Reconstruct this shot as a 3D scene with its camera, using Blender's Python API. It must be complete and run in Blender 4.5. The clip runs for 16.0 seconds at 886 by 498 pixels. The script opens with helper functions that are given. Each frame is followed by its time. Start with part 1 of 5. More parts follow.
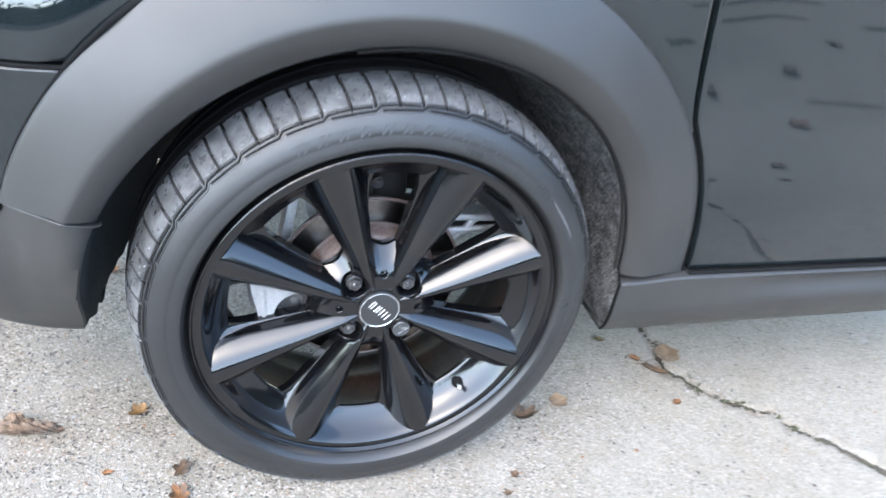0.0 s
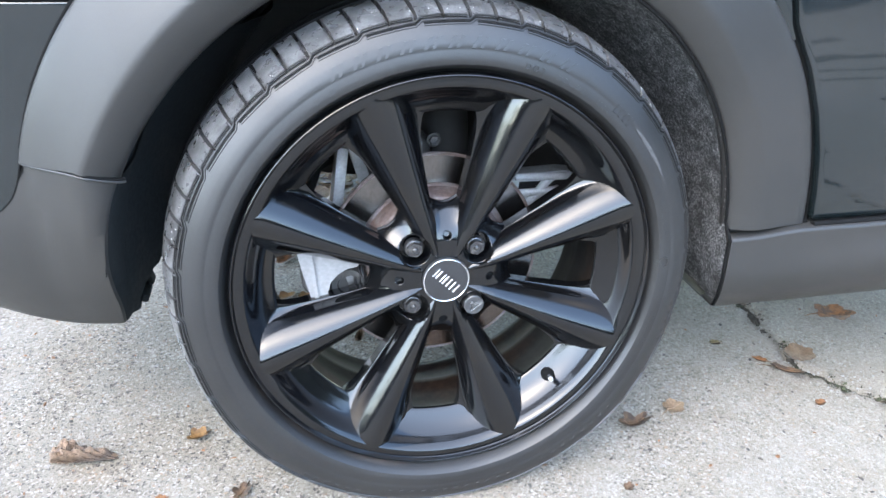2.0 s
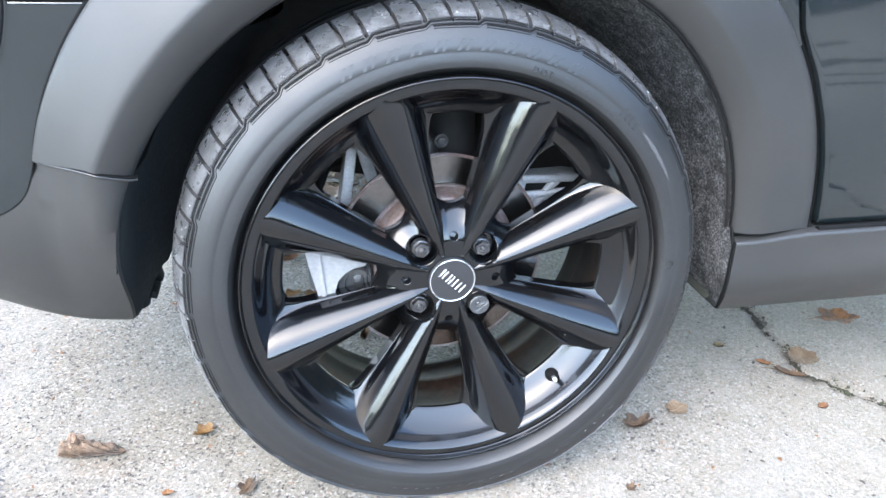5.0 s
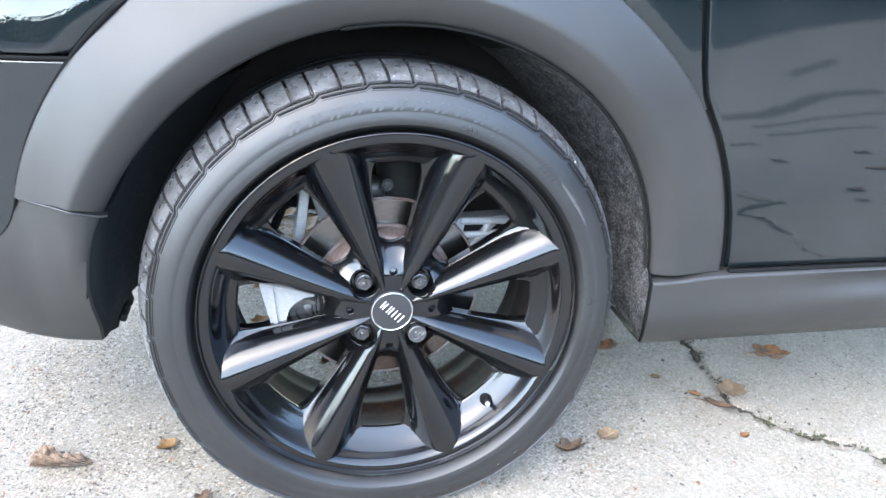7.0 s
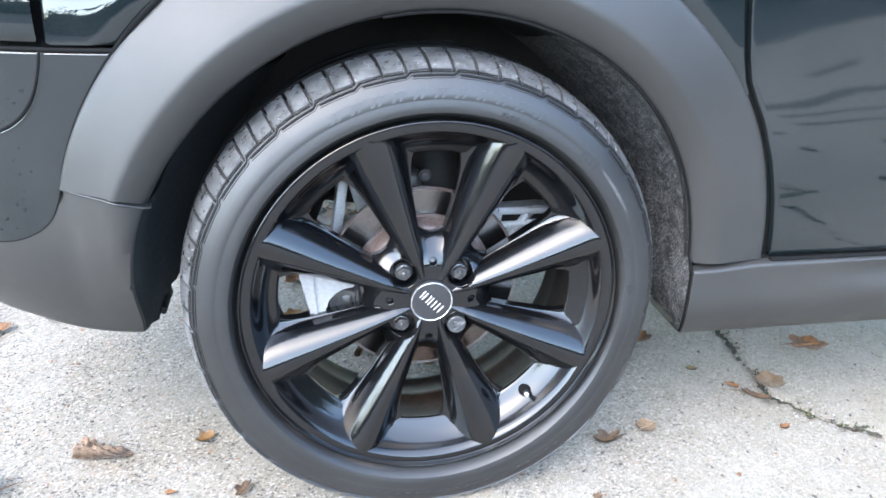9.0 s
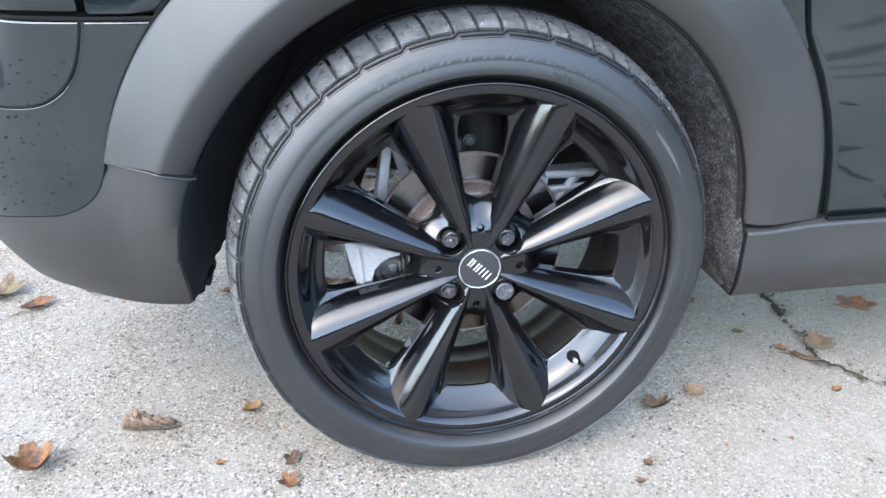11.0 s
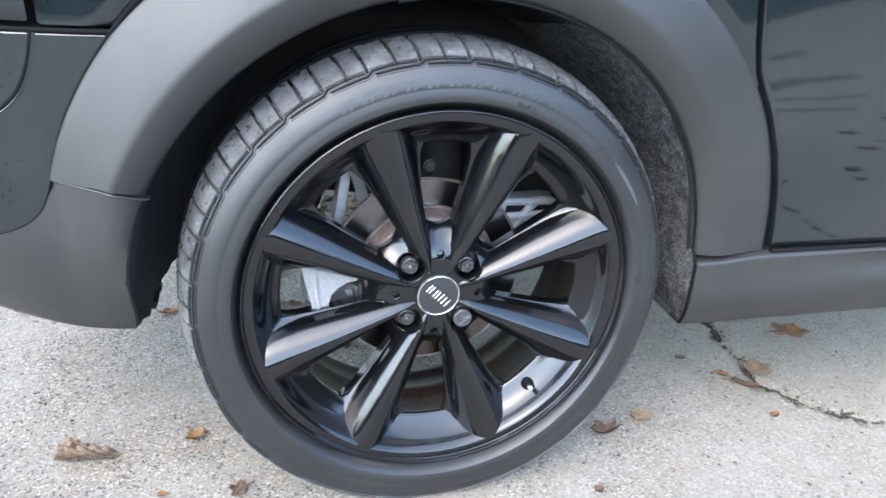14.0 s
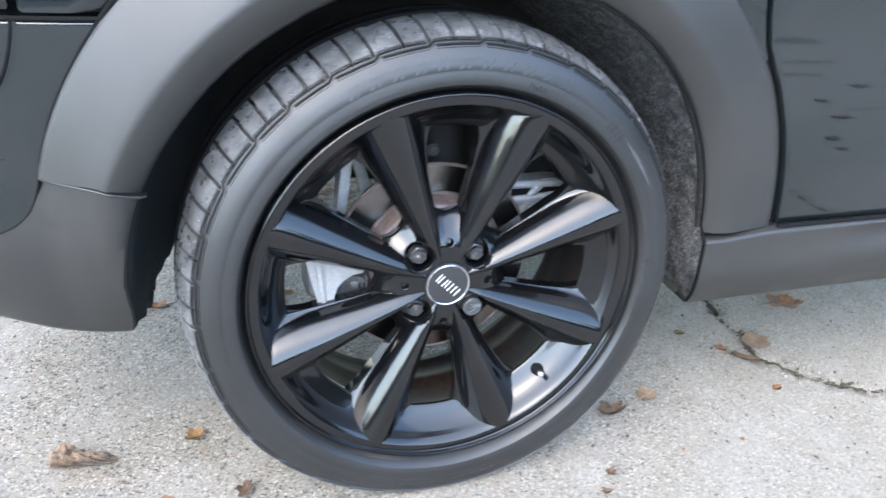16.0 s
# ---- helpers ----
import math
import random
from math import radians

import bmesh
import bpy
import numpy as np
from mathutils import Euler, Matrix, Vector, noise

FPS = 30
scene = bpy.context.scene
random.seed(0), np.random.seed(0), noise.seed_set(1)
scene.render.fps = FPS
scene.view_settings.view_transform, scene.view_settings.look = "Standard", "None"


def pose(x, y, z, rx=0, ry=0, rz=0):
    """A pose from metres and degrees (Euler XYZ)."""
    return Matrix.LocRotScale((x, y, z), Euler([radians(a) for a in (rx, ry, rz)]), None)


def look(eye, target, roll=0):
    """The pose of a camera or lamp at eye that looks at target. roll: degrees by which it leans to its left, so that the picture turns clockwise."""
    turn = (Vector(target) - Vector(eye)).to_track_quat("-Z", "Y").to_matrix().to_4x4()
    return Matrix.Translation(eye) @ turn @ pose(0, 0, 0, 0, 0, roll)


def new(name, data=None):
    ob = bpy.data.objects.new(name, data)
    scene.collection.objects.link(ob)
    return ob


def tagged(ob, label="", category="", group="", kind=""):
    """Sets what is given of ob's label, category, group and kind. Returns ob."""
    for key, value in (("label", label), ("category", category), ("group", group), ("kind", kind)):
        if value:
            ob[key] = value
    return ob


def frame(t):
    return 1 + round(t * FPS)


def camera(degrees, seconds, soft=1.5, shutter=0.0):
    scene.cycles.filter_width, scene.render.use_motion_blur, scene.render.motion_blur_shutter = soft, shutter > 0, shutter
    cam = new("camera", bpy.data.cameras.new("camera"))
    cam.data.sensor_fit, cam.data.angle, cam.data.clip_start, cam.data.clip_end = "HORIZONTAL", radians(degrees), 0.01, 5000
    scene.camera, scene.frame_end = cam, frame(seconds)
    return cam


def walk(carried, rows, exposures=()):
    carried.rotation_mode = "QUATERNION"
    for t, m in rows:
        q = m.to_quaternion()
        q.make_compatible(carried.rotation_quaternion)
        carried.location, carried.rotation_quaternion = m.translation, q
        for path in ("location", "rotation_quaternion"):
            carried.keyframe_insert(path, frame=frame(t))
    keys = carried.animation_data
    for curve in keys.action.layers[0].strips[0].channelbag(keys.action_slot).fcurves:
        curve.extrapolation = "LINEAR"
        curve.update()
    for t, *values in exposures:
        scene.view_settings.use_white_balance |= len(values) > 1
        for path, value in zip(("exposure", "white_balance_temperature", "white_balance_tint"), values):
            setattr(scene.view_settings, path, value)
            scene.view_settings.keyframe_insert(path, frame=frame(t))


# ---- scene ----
cam = camera(61.6, 16.0, shutter=0.5)
PATH = [
    (0, (-0.215, -0.738, 0.901), (0.396, 0.819, -0.195), 10.5),
    (0.5, (-0.183, -0.774, 0.745), (0.312, 0.938, -0.164), 4.5),
    (1, (-0.169, -0.745, 0.715), (0.266, 1.004, -0.153), 2.2),
    (1.5, (-0.164, -0.729, 0.697), (0.229, 1.025, -0.179), 1.3),
    (2, (-0.158, -0.728, 0.696), (0.216, 1.026, -0.19), 1.0),
    (2.5, (-0.157, -0.724, 0.695), (0.208, 1.027, -0.199), 0.8),
    (3, (-0.155, -0.723, 0.693), (0.202, 1.029, -0.205), 0.6),
    (5.5, (-0.163, -0.744, 0.706), (0.203, 1.015, -0.173), 1.9),
    (6, (-0.155, -0.77, 0.717), (0.215, 0.995, -0.149), 2.4),
    (6.5, (-0.13, -0.801, 0.74), (0.248, 0.969, -0.109), 2.8),
    (7, (-0.114, -0.825, 0.753), (0.269, 0.958, -0.068), 3.0),
    (7.5, (-0.105, -0.831, 0.754), (0.28, 0.962, -0.045), 3.1),
    (8, (-0.11, -0.822, 0.752), (0.271, 0.975, -0.04), 3.0),
    (8.5, (-0.128, -0.825, 0.748), (0.237, 0.971, -0.054), 2.6),
    (9, (-0.14, -0.821, 0.741), (0.195, 0.968, -0.087), 1.9),
    (9.5, (-0.157, -0.826, 0.736), (0.146, 0.951, -0.129), 1.1),
    (9.7, (-0.158, -0.816, 0.733), (0.137, 0.957, -0.144), 0.8),
    (12, (-0.194, -0.792, 0.736), (0.08, 0.964, -0.182), -0.1),
    (12.5, (-0.206, -0.784, 0.733), (0.102, 0.969, -0.18), 0.4),
    (13, (-0.206, -0.776, 0.735), (0.14, 0.973, -0.171), 1.0),
    (13.5, (-0.22, -0.761, 0.735), (0.186, 0.982, -0.158), 2.3),
    (14, (-0.2, -0.781, 0.739), (0.256, 0.964, -0.126), 3.6),
    (14.5, (-0.181, -0.797, 0.743), (0.291, 0.951, -0.108), 3.6),
    (15, (-0.171, -0.799, 0.746), (0.319, 0.939, -0.115), 3.5),
    (15.5, (-0.175, -0.787, 0.742), (0.324, 0.939, -0.136), 3.1),
    (16, (-0.238, -0.736, 0.739), (0.295, 0.956, -0.185), 3.0),
]
walk(cam, [(t, look(eye, target, roll)) for t, eye, target, roll in PATH], [(0, 3.64, 6650, 6), (1.5, 3.61, 6650, 6), (2.5, 3.80, 6650, 6), (3, 3.89, 6650, 6), (5.5, 3.86, 6650, 6), (7.5, 3.93, 6650, 6), (9.5, 3.82, 6650, 6), (12, 3.49, 6650, 6), (12.7, 3.51, 6650, 6), (14, 3.57, 6650, 6), (15, 3.63, 6650, 6), (16, 3.57, 6650, 6)])

# ---- light ----
SUN_ELEVATION, SUN_ROTATION = radians(50), radians(226)
world = bpy.data.worlds.new("overcast_sky")
scene.world = world
world.use_nodes = True
wt = world.node_tree
sky = wt.nodes.new("ShaderNodeTexSky")
sky.sky_type, sky.sun_disc = "NISHITA", False
sky.sun_elevation, sky.sun_rotation = SUN_ELEVATION, SUN_ROTATION
sky.air_density, sky.dust_density, sky.ozone_density = 1.0, 1.1, 1.2
wt.nodes["Background"].inputs["Strength"].default_value = 0.15
wt.links.new(sky.outputs["Color"], wt.nodes["Background"].inputs["Color"])
sun = new("sun", bpy.data.lights.new("sun", "SUN"))
sun.data.energy, sun.data.angle, sun.data.color = 0.3, radians(120), (1.0, 0.92, 0.82)
sun.matrix_world = look((-2.312, -2.233, 3.830), (0, 0, 0))


# ---- materials ----
def material(name, colour, rough=0.5, metal=0.0, spots=None, spot_scale=8.0, spot_range=(0.5, 0.7), grain=0.0, grain_scale=400.0,
             bump=0.0, bump_scale=600.0, coat=0.0, rough_var=0.0, specular=0.5, vary=0.0, stretch=(1, 1, 1), bump_far=0.0002, patch=0.0, patch_scale=9.0, coat_rough=0.03):
    """A surface with a second colour in soft spots, a fine grain of light and dark, fine relief and uneven gloss."""
    m = bpy.data.materials.new(name)
    m.use_nodes = True
    t = m.node_tree
    b = t.nodes["Principled BSDF"]
    link = t.links.new

    def node(kind, **kw):
        n = t.nodes.new(kind)
        for k, v in kw.items():
            n.inputs[k].default_value = v
        return n

    co = t.nodes.new("ShaderNodeTexCoord")
    mapping = node("ShaderNodeMapping")
    mapping.inputs["Scale"].default_value = stretch
    link(co.outputs["Object"], mapping.inputs["Vector"])
    vec = mapping.outputs["Vector"]
    base = node("ShaderNodeRGB")
    base.outputs[0].default_value = (*colour, 1)
    out = base.outputs[0]

    def mixed(a, bcol, fac, kind="MIX"):
        n = t.nodes.new("ShaderNodeMix")
        n.data_type, n.blend_type = "RGBA", kind
        link(fac, n.inputs["Factor"])
        link(a, n.inputs[6])
        if isinstance(bcol, tuple):
            n.inputs[7].default_value = (*bcol, 1)
        else:
            link(bcol, n.inputs[7])
        return n.outputs[2]

    def ramp(src, lo, hi, a=0.0, z=1.0):
        n = node("ShaderNodeMapRange", **{"From Min": lo, "From Max": hi, "To Min": a, "To Max": z})
        link(src, n.inputs["Value"])
        return n.outputs["Result"]

    def noise_tex(scale, detail=5.0, roughness=0.6):
        n = node("ShaderNodeTexNoise", Scale=scale, Detail=detail, Roughness=roughness)
        link(vec, n.inputs["Vector"])
        return n.outputs["Fac"]

    if spots:
        out = mixed(out, spots, ramp(noise_tex(spot_scale), *spot_range))
    if grain:
        g = ramp(noise_tex(grain_scale, 3.0), 0.3, 0.7, 1 - grain, 1 + grain)
        n = t.nodes.new("ShaderNodeVectorMath")
        n.operation = "SCALE"
        link(out, n.inputs[0])
        link(g, n.inputs["Scale"])
        out = n.outputs[0]
    if patch:
        g = ramp(noise_tex(patch_scale, 3.0), 0.32, 0.68, 1 - patch, 1 + patch)
        n = t.nodes.new("ShaderNodeVectorMath")
        n.operation = "SCALE"
        link(out, n.inputs[0])
        link(g, n.inputs["Scale"])
        out = n.outputs[0]
    if vary:
        info = t.nodes.new("ShaderNodeObjectInfo")
        n = t.nodes.new("ShaderNodeVectorMath")
        n.operation = "SCALE"
        link(out, n.inputs[0])
        link(ramp(info.outputs["Random"], 0, 1, 1 - vary, 1 + vary), n.inputs["Scale"])
        out = n.outputs[0]
    link(out, b.inputs["Base Color"])
    b.inputs["Roughness"].default_value = rough
    if rough_var:
        link(ramp(noise_tex(spot_scale * 1.7), 0.35, 0.65, rough - rough_var, rough + rough_var), b.inputs["Roughness"])
    b.inputs["Metallic"].default_value = metal
    b.inputs["Coat Weight"].default_value = coat
    b.inputs["Coat Roughness"].default_value = coat_rough
    b.inputs["Coat IOR"].default_value = 1.6
    b.inputs["Specular IOR Level"].default_value = specular
    if bump:
        n = node("ShaderNodeBump", Strength=bump, Distance=bump_far)
        link(noise_tex(bump_scale, 4.0), n.inputs["Height"])
        link(n.outputs["Normal"], b.inputs["Normal"])
    return m


GLOSS = material("gloss_black_wheel_paint", (0.003, 0.0033, 0.004), 0.13, spots=(0.006, 0.0055, 0.005), spot_scale=14, spot_range=(0.5, 0.8), bump=0.04, bump_scale=60, rough_var=0.03, coat=0.3, specular=0.40, coat_rough=0.04)
PAINT = material("black_car_paint", (0.005, 0.0080, 0.0088), 0.035, spots=(0.012, 0.014, 0.015), spot_scale=5, spot_range=(0.4, 0.7), bump=0.05, bump_scale=19, coat=0.42, bump_far=0.0008, specular=0.48)
PLASTIC = material("textured_grey_plastic", (0.0249, 0.0243, 0.023), 0.43, spots=(0.0306, 0.0291, 0.0274), spot_scale=6, spot_range=(0.4, 0.7), grain=0.08, grain_scale=900, bump=0.35, bump_scale=1500, rough_var=0.05, bump_far=0.0003, specular=0.41)
RUBBER = material("tyre_rubber", (0.0112, 0.0112, 0.0115), 0.45, spots=(0.0176, 0.0174, 0.0169), spot_scale=7, spot_range=(0.4, 0.8), grain=0.14, grain_scale=320, bump=0.35, bump_scale=700, rough_var=0.07, specular=0.6)
TREAD = material("worn_tread_rubber", (0.0943, 0.0943, 0.0961), 0.34, spots=(0.0528, 0.0528, 0.0528), spot_scale=45, spot_range=(0.42, 0.66), grain=0.35, grain_scale=420, bump=0.6, bump_scale=420, rough_var=0.12, specular=0.75, patch=0.35, patch_scale=70)
BEAD = material("dirty_tyre_bead", (0.012, 0.012, 0.012), 0.5, spots=(0.04, 0.034, 0.03), spot_scale=4, spot_range=(0.5, 0.65))
SCUFF = material("scuffed_rubber", (0.045, 0.045, 0.045), 0.7, grain=0.3, grain_scale=200)
# brown spots stand for warm light bounced up from the ground
BARREL = material("rim_barrel_ground_glow", (0.0106, 0.00984, 0.00931), 0.5, spots=(0.0372, 0.0213, 0.0133), spot_scale=7, spot_range=(0.5, 0.75), grain=0.2, grain_scale=120, bump=0.2, bump_scale=200, specular=0.03)
DISC = material("worn_brake_steel", (0.166, 0.156, 0.15), 0.24, metal=1.0, spots=(0.0829, 0.0606, 0.051), spot_scale=12, spot_range=(0.42, 0.7), grain=0.2, grain_scale=300, bump=0.2, bump_scale=200)
RUST = material("rusty_steel", (0.13, 0.0922, 0.0806), 0.6, metal=0.4, spots=(0.216, 0.184, 0.178), spot_scale=25, spot_range=(0.45, 0.65), grain=0.25, grain_scale=300, bump=0.4, bump_scale=300)
ALLOY = material("dull_cast_aluminium", (0.375, 0.375, 0.375), 0.55, metal=0.5, spots=(0.21, 0.203, 0.195), spot_scale=20, spot_range=(0.45, 0.75), grain=0.15, grain_scale=300, bump=0.4, bump_scale=250)
CALIPER = material("oxidised_white_aluminium", (0.27, 0.265, 0.265), 0.6, metal=0.15, spots=(0.208, 0.197, 0.197), spot_scale=22, spot_range=(0.5, 0.75), grain=0.12, grain_scale=200, bump=0.4, bump_scale=200)
DARK_METAL = material("dark_dirty_metal", (0.05, 0.048, 0.046), 0.45, metal=0.4, spots=(0.11, 0.1, 0.09), spot_scale=25, spot_range=(0.5, 0.75), grain=0.2, grain_scale=300, bump=0.3, bump_scale=300)
STEEL = material("wheel_bolt_steel", (0.09, 0.09, 0.095), 0.3, metal=0.8, spots=(0.2, 0.19, 0.18), spot_scale=120, spot_range=(0.5, 0.7))
LOCK = material("grey_zinc_bolt", (0.085, 0.087, 0.09), 0.45, metal=0.7, spots=(0.2, 0.2, 0.2), spot_scale=160, spot_range=(0.5, 0.65))
CHROME = material("bright_silver_trim", (0.75, 0.76, 0.78), 0.18, metal=0.9)
CAP = material("satin_black_cap", (0.02, 0.02, 0.021), 0.4, grain=0.2, grain_scale=900, bump=0.2, bump_scale=900)
LINER = material("dark_wheel_well_liner", (0.0102, 0.0136, 0.0153), 0.85, spots=(0.0221, 0.0238, 0.0238), spot_scale=14, spot_range=(0.5, 0.75), grain=0.4, grain_scale=180, bump=0.6, bump_scale=150, specular=0.25)
FELT = material("grey_dusty_felt_liner", (0.0264, 0.0264, 0.0276), 0.95, spots=(0.24, 0.24, 0.238), spot_scale=330, spot_range=(0.44, 0.8), grain=0.6, grain_scale=900, bump=1.0, bump_scale=420, bump_far=0.004, patch=0.7, patch_scale=55)
# real rubber seals, and painted shade in grooves, hollows and inner tread
BLACK = material("black_seal_and_shade", (0.005, 0.005, 0.005), 0.85, specular=0.12)
UNDER = material("underbody_coating", (0.01, 0.0095, 0.009), 0.8, grain=0.3, grain_scale=60)
RED = material("red_lamp_lens", (0.55, 0.01, 0.015), 0.1, coat=1.0)
SPECK = material("dried_mud_speck", (0.006, 0.006, 0.006), 0.7, grain=0.4, grain_scale=900)
SOIL = material("damp_soil_in_crack", (0.0453, 0.0373, 0.0267), 0.95, spots=(0.0347, 0.0373, 0.0187), spot_scale=22, spot_range=(0.5, 0.6), grain=0.5, grain_scale=200, bump=1.0, bump_scale=200, bump_far=0.002)
MOSS = material("green_moss", (0.0455, 0.0488, 0.0228), 0.9, grain=0.4, grain_scale=400, vary=0.2)
LEAF_BROWN = material("dry_brown_leaf", (0.107, 0.0613, 0.0309), 0.75, spots=(0.0426, 0.0256, 0.0149), spot_scale=90, spot_range=(0.42, 0.62), grain=0.25, grain_scale=300, vary=0.2)
LEAF_ORANGE = material("orange_autumn_leaf", (0.184, 0.0767, 0.0233), 0.7, spots=(0.0613, 0.0307, 0.0135), spot_scale=90, spot_range=(0.42, 0.62), grain=0.25, grain_scale=300, vary=0.15)
LEAF_TAN = material("pale_tan_leaf", (0.181, 0.123, 0.0746), 0.75, spots=(0.107, 0.064, 0.032), spot_scale=50, spot_range=(0.45, 0.7), grain=0.25, grain_scale=300, vary=0.15)
LEAF_YELLOW = material("yellow_green_leaf", (0.108, 0.0828, 0.0324), 0.75, spots=(0.0504, 0.0259, 0.0122), spot_scale=45, spot_range=(0.44, 0.56), grain=0.3, grain_scale=300)
CHIP = material("stone_chip", (0.042, 0.036, 0.031), 0.7, spots=(0.09, 0.06, 0.045), spot_scale=60, spot_range=(0.5, 0.6), grain=0.3, grain_scale=500)
HEDGE = material("dark_hedge_leaf", (0.02, 0.032, 0.018), 0.6, grain=0.4, grain_scale=40)


def concrete():
    """Exposed-aggregate concrete: pale cement, small stones of several greys and browns, a few dark ones, wide soft stains."""
    m = bpy.data.materials.new("exposed_aggregate_concrete")
    m.use_nodes = True
    t = m.node_tree
    b = t.nodes["Principled BSDF"]
    link = t.links.new
    plain = t.nodes.new("ShaderNodeTexCoord").outputs["Object"]
    warp = t.nodes.new("ShaderNodeTexNoise")
    warp.inputs["Scale"].default_value, warp.inputs["Detail"].default_value = 260.0, 3.0
    link(plain, warp.inputs["Vector"])
    shift = t.nodes.new("ShaderNodeVectorMath")
    shift.operation = "MULTIPLY_ADD"
    shift.inputs[1].default_value = (0.009, 0.009, 0.0)
    link(warp.outputs["Color"], shift.inputs[0])
    link(plain, shift.inputs[2])
    co = shift.outputs[0]

    def tex(kind, scale, **kw):
        n = t.nodes.new(kind)
        n.inputs["Scale"].default_value = scale
        for k, v in kw.items():
            n.inputs[k].default_value = v
        link(co, n.inputs["Vector"])
        return n

    def ramp(src, stops, constant=False):
        n = t.nodes.new("ShaderNodeValToRGB")
        if constant:
            n.color_ramp.interpolation = "CONSTANT"
        while len(n.color_ramp.elements) < len(stops):
            n.color_ramp.elements.new(0.5)
        for e, (p, c) in zip(n.color_ramp.elements, stops):
            e.position, e.color = p, (*c, 1) if isinstance(c, tuple) else (c, c, c, 1)
        link(src, n.inputs["Fac"])
        return n.outputs["Color"]

    def mix(fac, a, z, kind="MIX"):
        n = t.nodes.new("ShaderNodeMix")
        n.data_type, n.blend_type = "RGBA", kind
        for src, i in ((fac, 0), (a, 6), (z, 7)):
            if isinstance(src, (int, float)):
                n.inputs[i].default_value = src
            elif isinstance(src, tuple):
                n.inputs[i].default_value = (*src, 1)
            else:
                link(src, n.inputs[i])
        return n.outputs[2]

    def separate(col):
        n = t.nodes.new("ShaderNodeSeparateColor")
        link(col, n.inputs[0])
        return n.outputs

    # small stones
    cells = tex("ShaderNodeTexVoronoi", 300.0, Randomness=1.0)
    pick = separate(cells.outputs["Color"])
    stone = ramp(pick[0], [(0.0, (0.035, 0.031, 0.027)), (0.15, (0.11, 0.092, 0.07)), (0.28, (0.19, 0.165, 0.13)), (0.52, (0.27, 0.245, 0.205)), (0.72, (0.43, 0.405, 0.362)), (0.95, (0.28, 0.18, 0.115))], True)
    edge = ramp(cells.outputs["Distance"], [(0.4, 0.0), (0.62, 1.0)])
    fine = ramp(tex("ShaderNodeTexNoise", 520.0, Detail=5.0, Roughness=0.8).outputs["Fac"], [(0.37, 0.0), (0.63, 1.0)])
    cement = mix(fine, (0.093, 0.081, 0.065), (0.400, 0.357, 0.300))
    few = ramp(pick[1], [(0.0, 1.0), (0.86, 0.0)], True)
    stoned = mix(few, cement, stone)
    col = mix(edge, stoned, cement)
    # larger dark chips, far apart
    big = tex("ShaderNodeTexVoronoi", 80.0, Randomness=1.0)
    bp = separate(big.outputs["Color"])
    dark = t.nodes.new("ShaderNodeMath")
    dark.operation = "MULTIPLY"
    link(ramp(bp[0], [(0.0, 1.0), (0.19, 0.0)], True), dark.inputs[0])
    link(ramp(big.outputs["Distance"], [(0.14, 1.0), (0.3, 0.0)]), dark.inputs[1])
    col = mix(dark.outputs[0], col, (0.0455, 0.0442, 0.0429))
    # pale stones
    light = t.nodes.new("ShaderNodeMath")
    light.operation = "MULTIPLY"
    link(ramp(bp[1], [(0.0, 1.0), (0.045, 0.0)], True), light.inputs[0])
    link(ramp(big.outputs["Distance"], [(0.14, 1.0), (0.34, 0.0)]), light.inputs[1])
    col = mix(light.outputs[0], col, (0.302, 0.294, 0.281))
    # stains
    wide = tex("ShaderNodeTexNoise", 2.2, Detail=6.0, Roughness=0.6).outputs["Fac"]
    col = mix(ramp(wide, [(0.38, 0.0), (0.7, 0.45)]), col, (0.82, 0.76, 0.68), "MULTIPLY")
    # darker and browner towards the back of the car
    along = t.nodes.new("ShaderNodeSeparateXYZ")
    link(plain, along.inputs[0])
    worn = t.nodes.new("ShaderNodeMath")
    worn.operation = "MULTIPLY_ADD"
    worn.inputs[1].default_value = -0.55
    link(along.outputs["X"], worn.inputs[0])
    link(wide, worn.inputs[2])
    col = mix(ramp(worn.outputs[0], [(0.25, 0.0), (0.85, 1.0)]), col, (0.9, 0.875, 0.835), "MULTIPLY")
    # the smoother, paler slab towards the front
    smooth = t.nodes.new("ShaderNodeMath")
    smooth.operation = "MULTIPLY_ADD"
    smooth.inputs[1].default_value = 0.7
    link(along.outputs["X"], smooth.inputs[0])
    link(wide, smooth.inputs[2])
    col = mix(ramp(smooth.outputs[0], [(0.5, 0.0), (0.9, 0.5)]), col, mix(fine, (0.19, 0.166, 0.126), (0.30, 0.268, 0.215)))
    # rubbed patches where the cement skin still covers the stones
    skin_noise = tex("ShaderNodeTexNoise", 7.0, Detail=5.0, Roughness=0.6).outputs["Fac"]
    col = mix(ramp(skin_noise, [(0.45, 0.0), (0.72, 0.6)]), col, mix(fine, (0.20, 0.178, 0.145), (0.31, 0.280, 0.235)))
    mid = tex("ShaderNodeTexNoise", 16.0, Detail=6.0, Roughness=0.65).outputs["Fac"]
    col = mix(ramp(mid, [(0.42, 0.0), (0.68, 0.35)]), col, (0.74, 0.67, 0.59), "MULTIPLY")
    col = mix(1.0, col, (0.905, 0.910, 0.915), "MULTIPLY")
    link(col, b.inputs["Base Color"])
    b.inputs["Roughness"].default_value = 0.85
    bump = t.nodes.new("ShaderNodeBump")
    bump.inputs["Strength"].default_value, bump.inputs["Distance"].default_value = 0.4, 0.0016
    link(edge, bump.inputs["Height"])
    bump.invert = True
    second = t.nodes.new("ShaderNodeBump")
    second.inputs["Strength"].default_value, second.inputs["Distance"].default_value = 0.55, 0.001
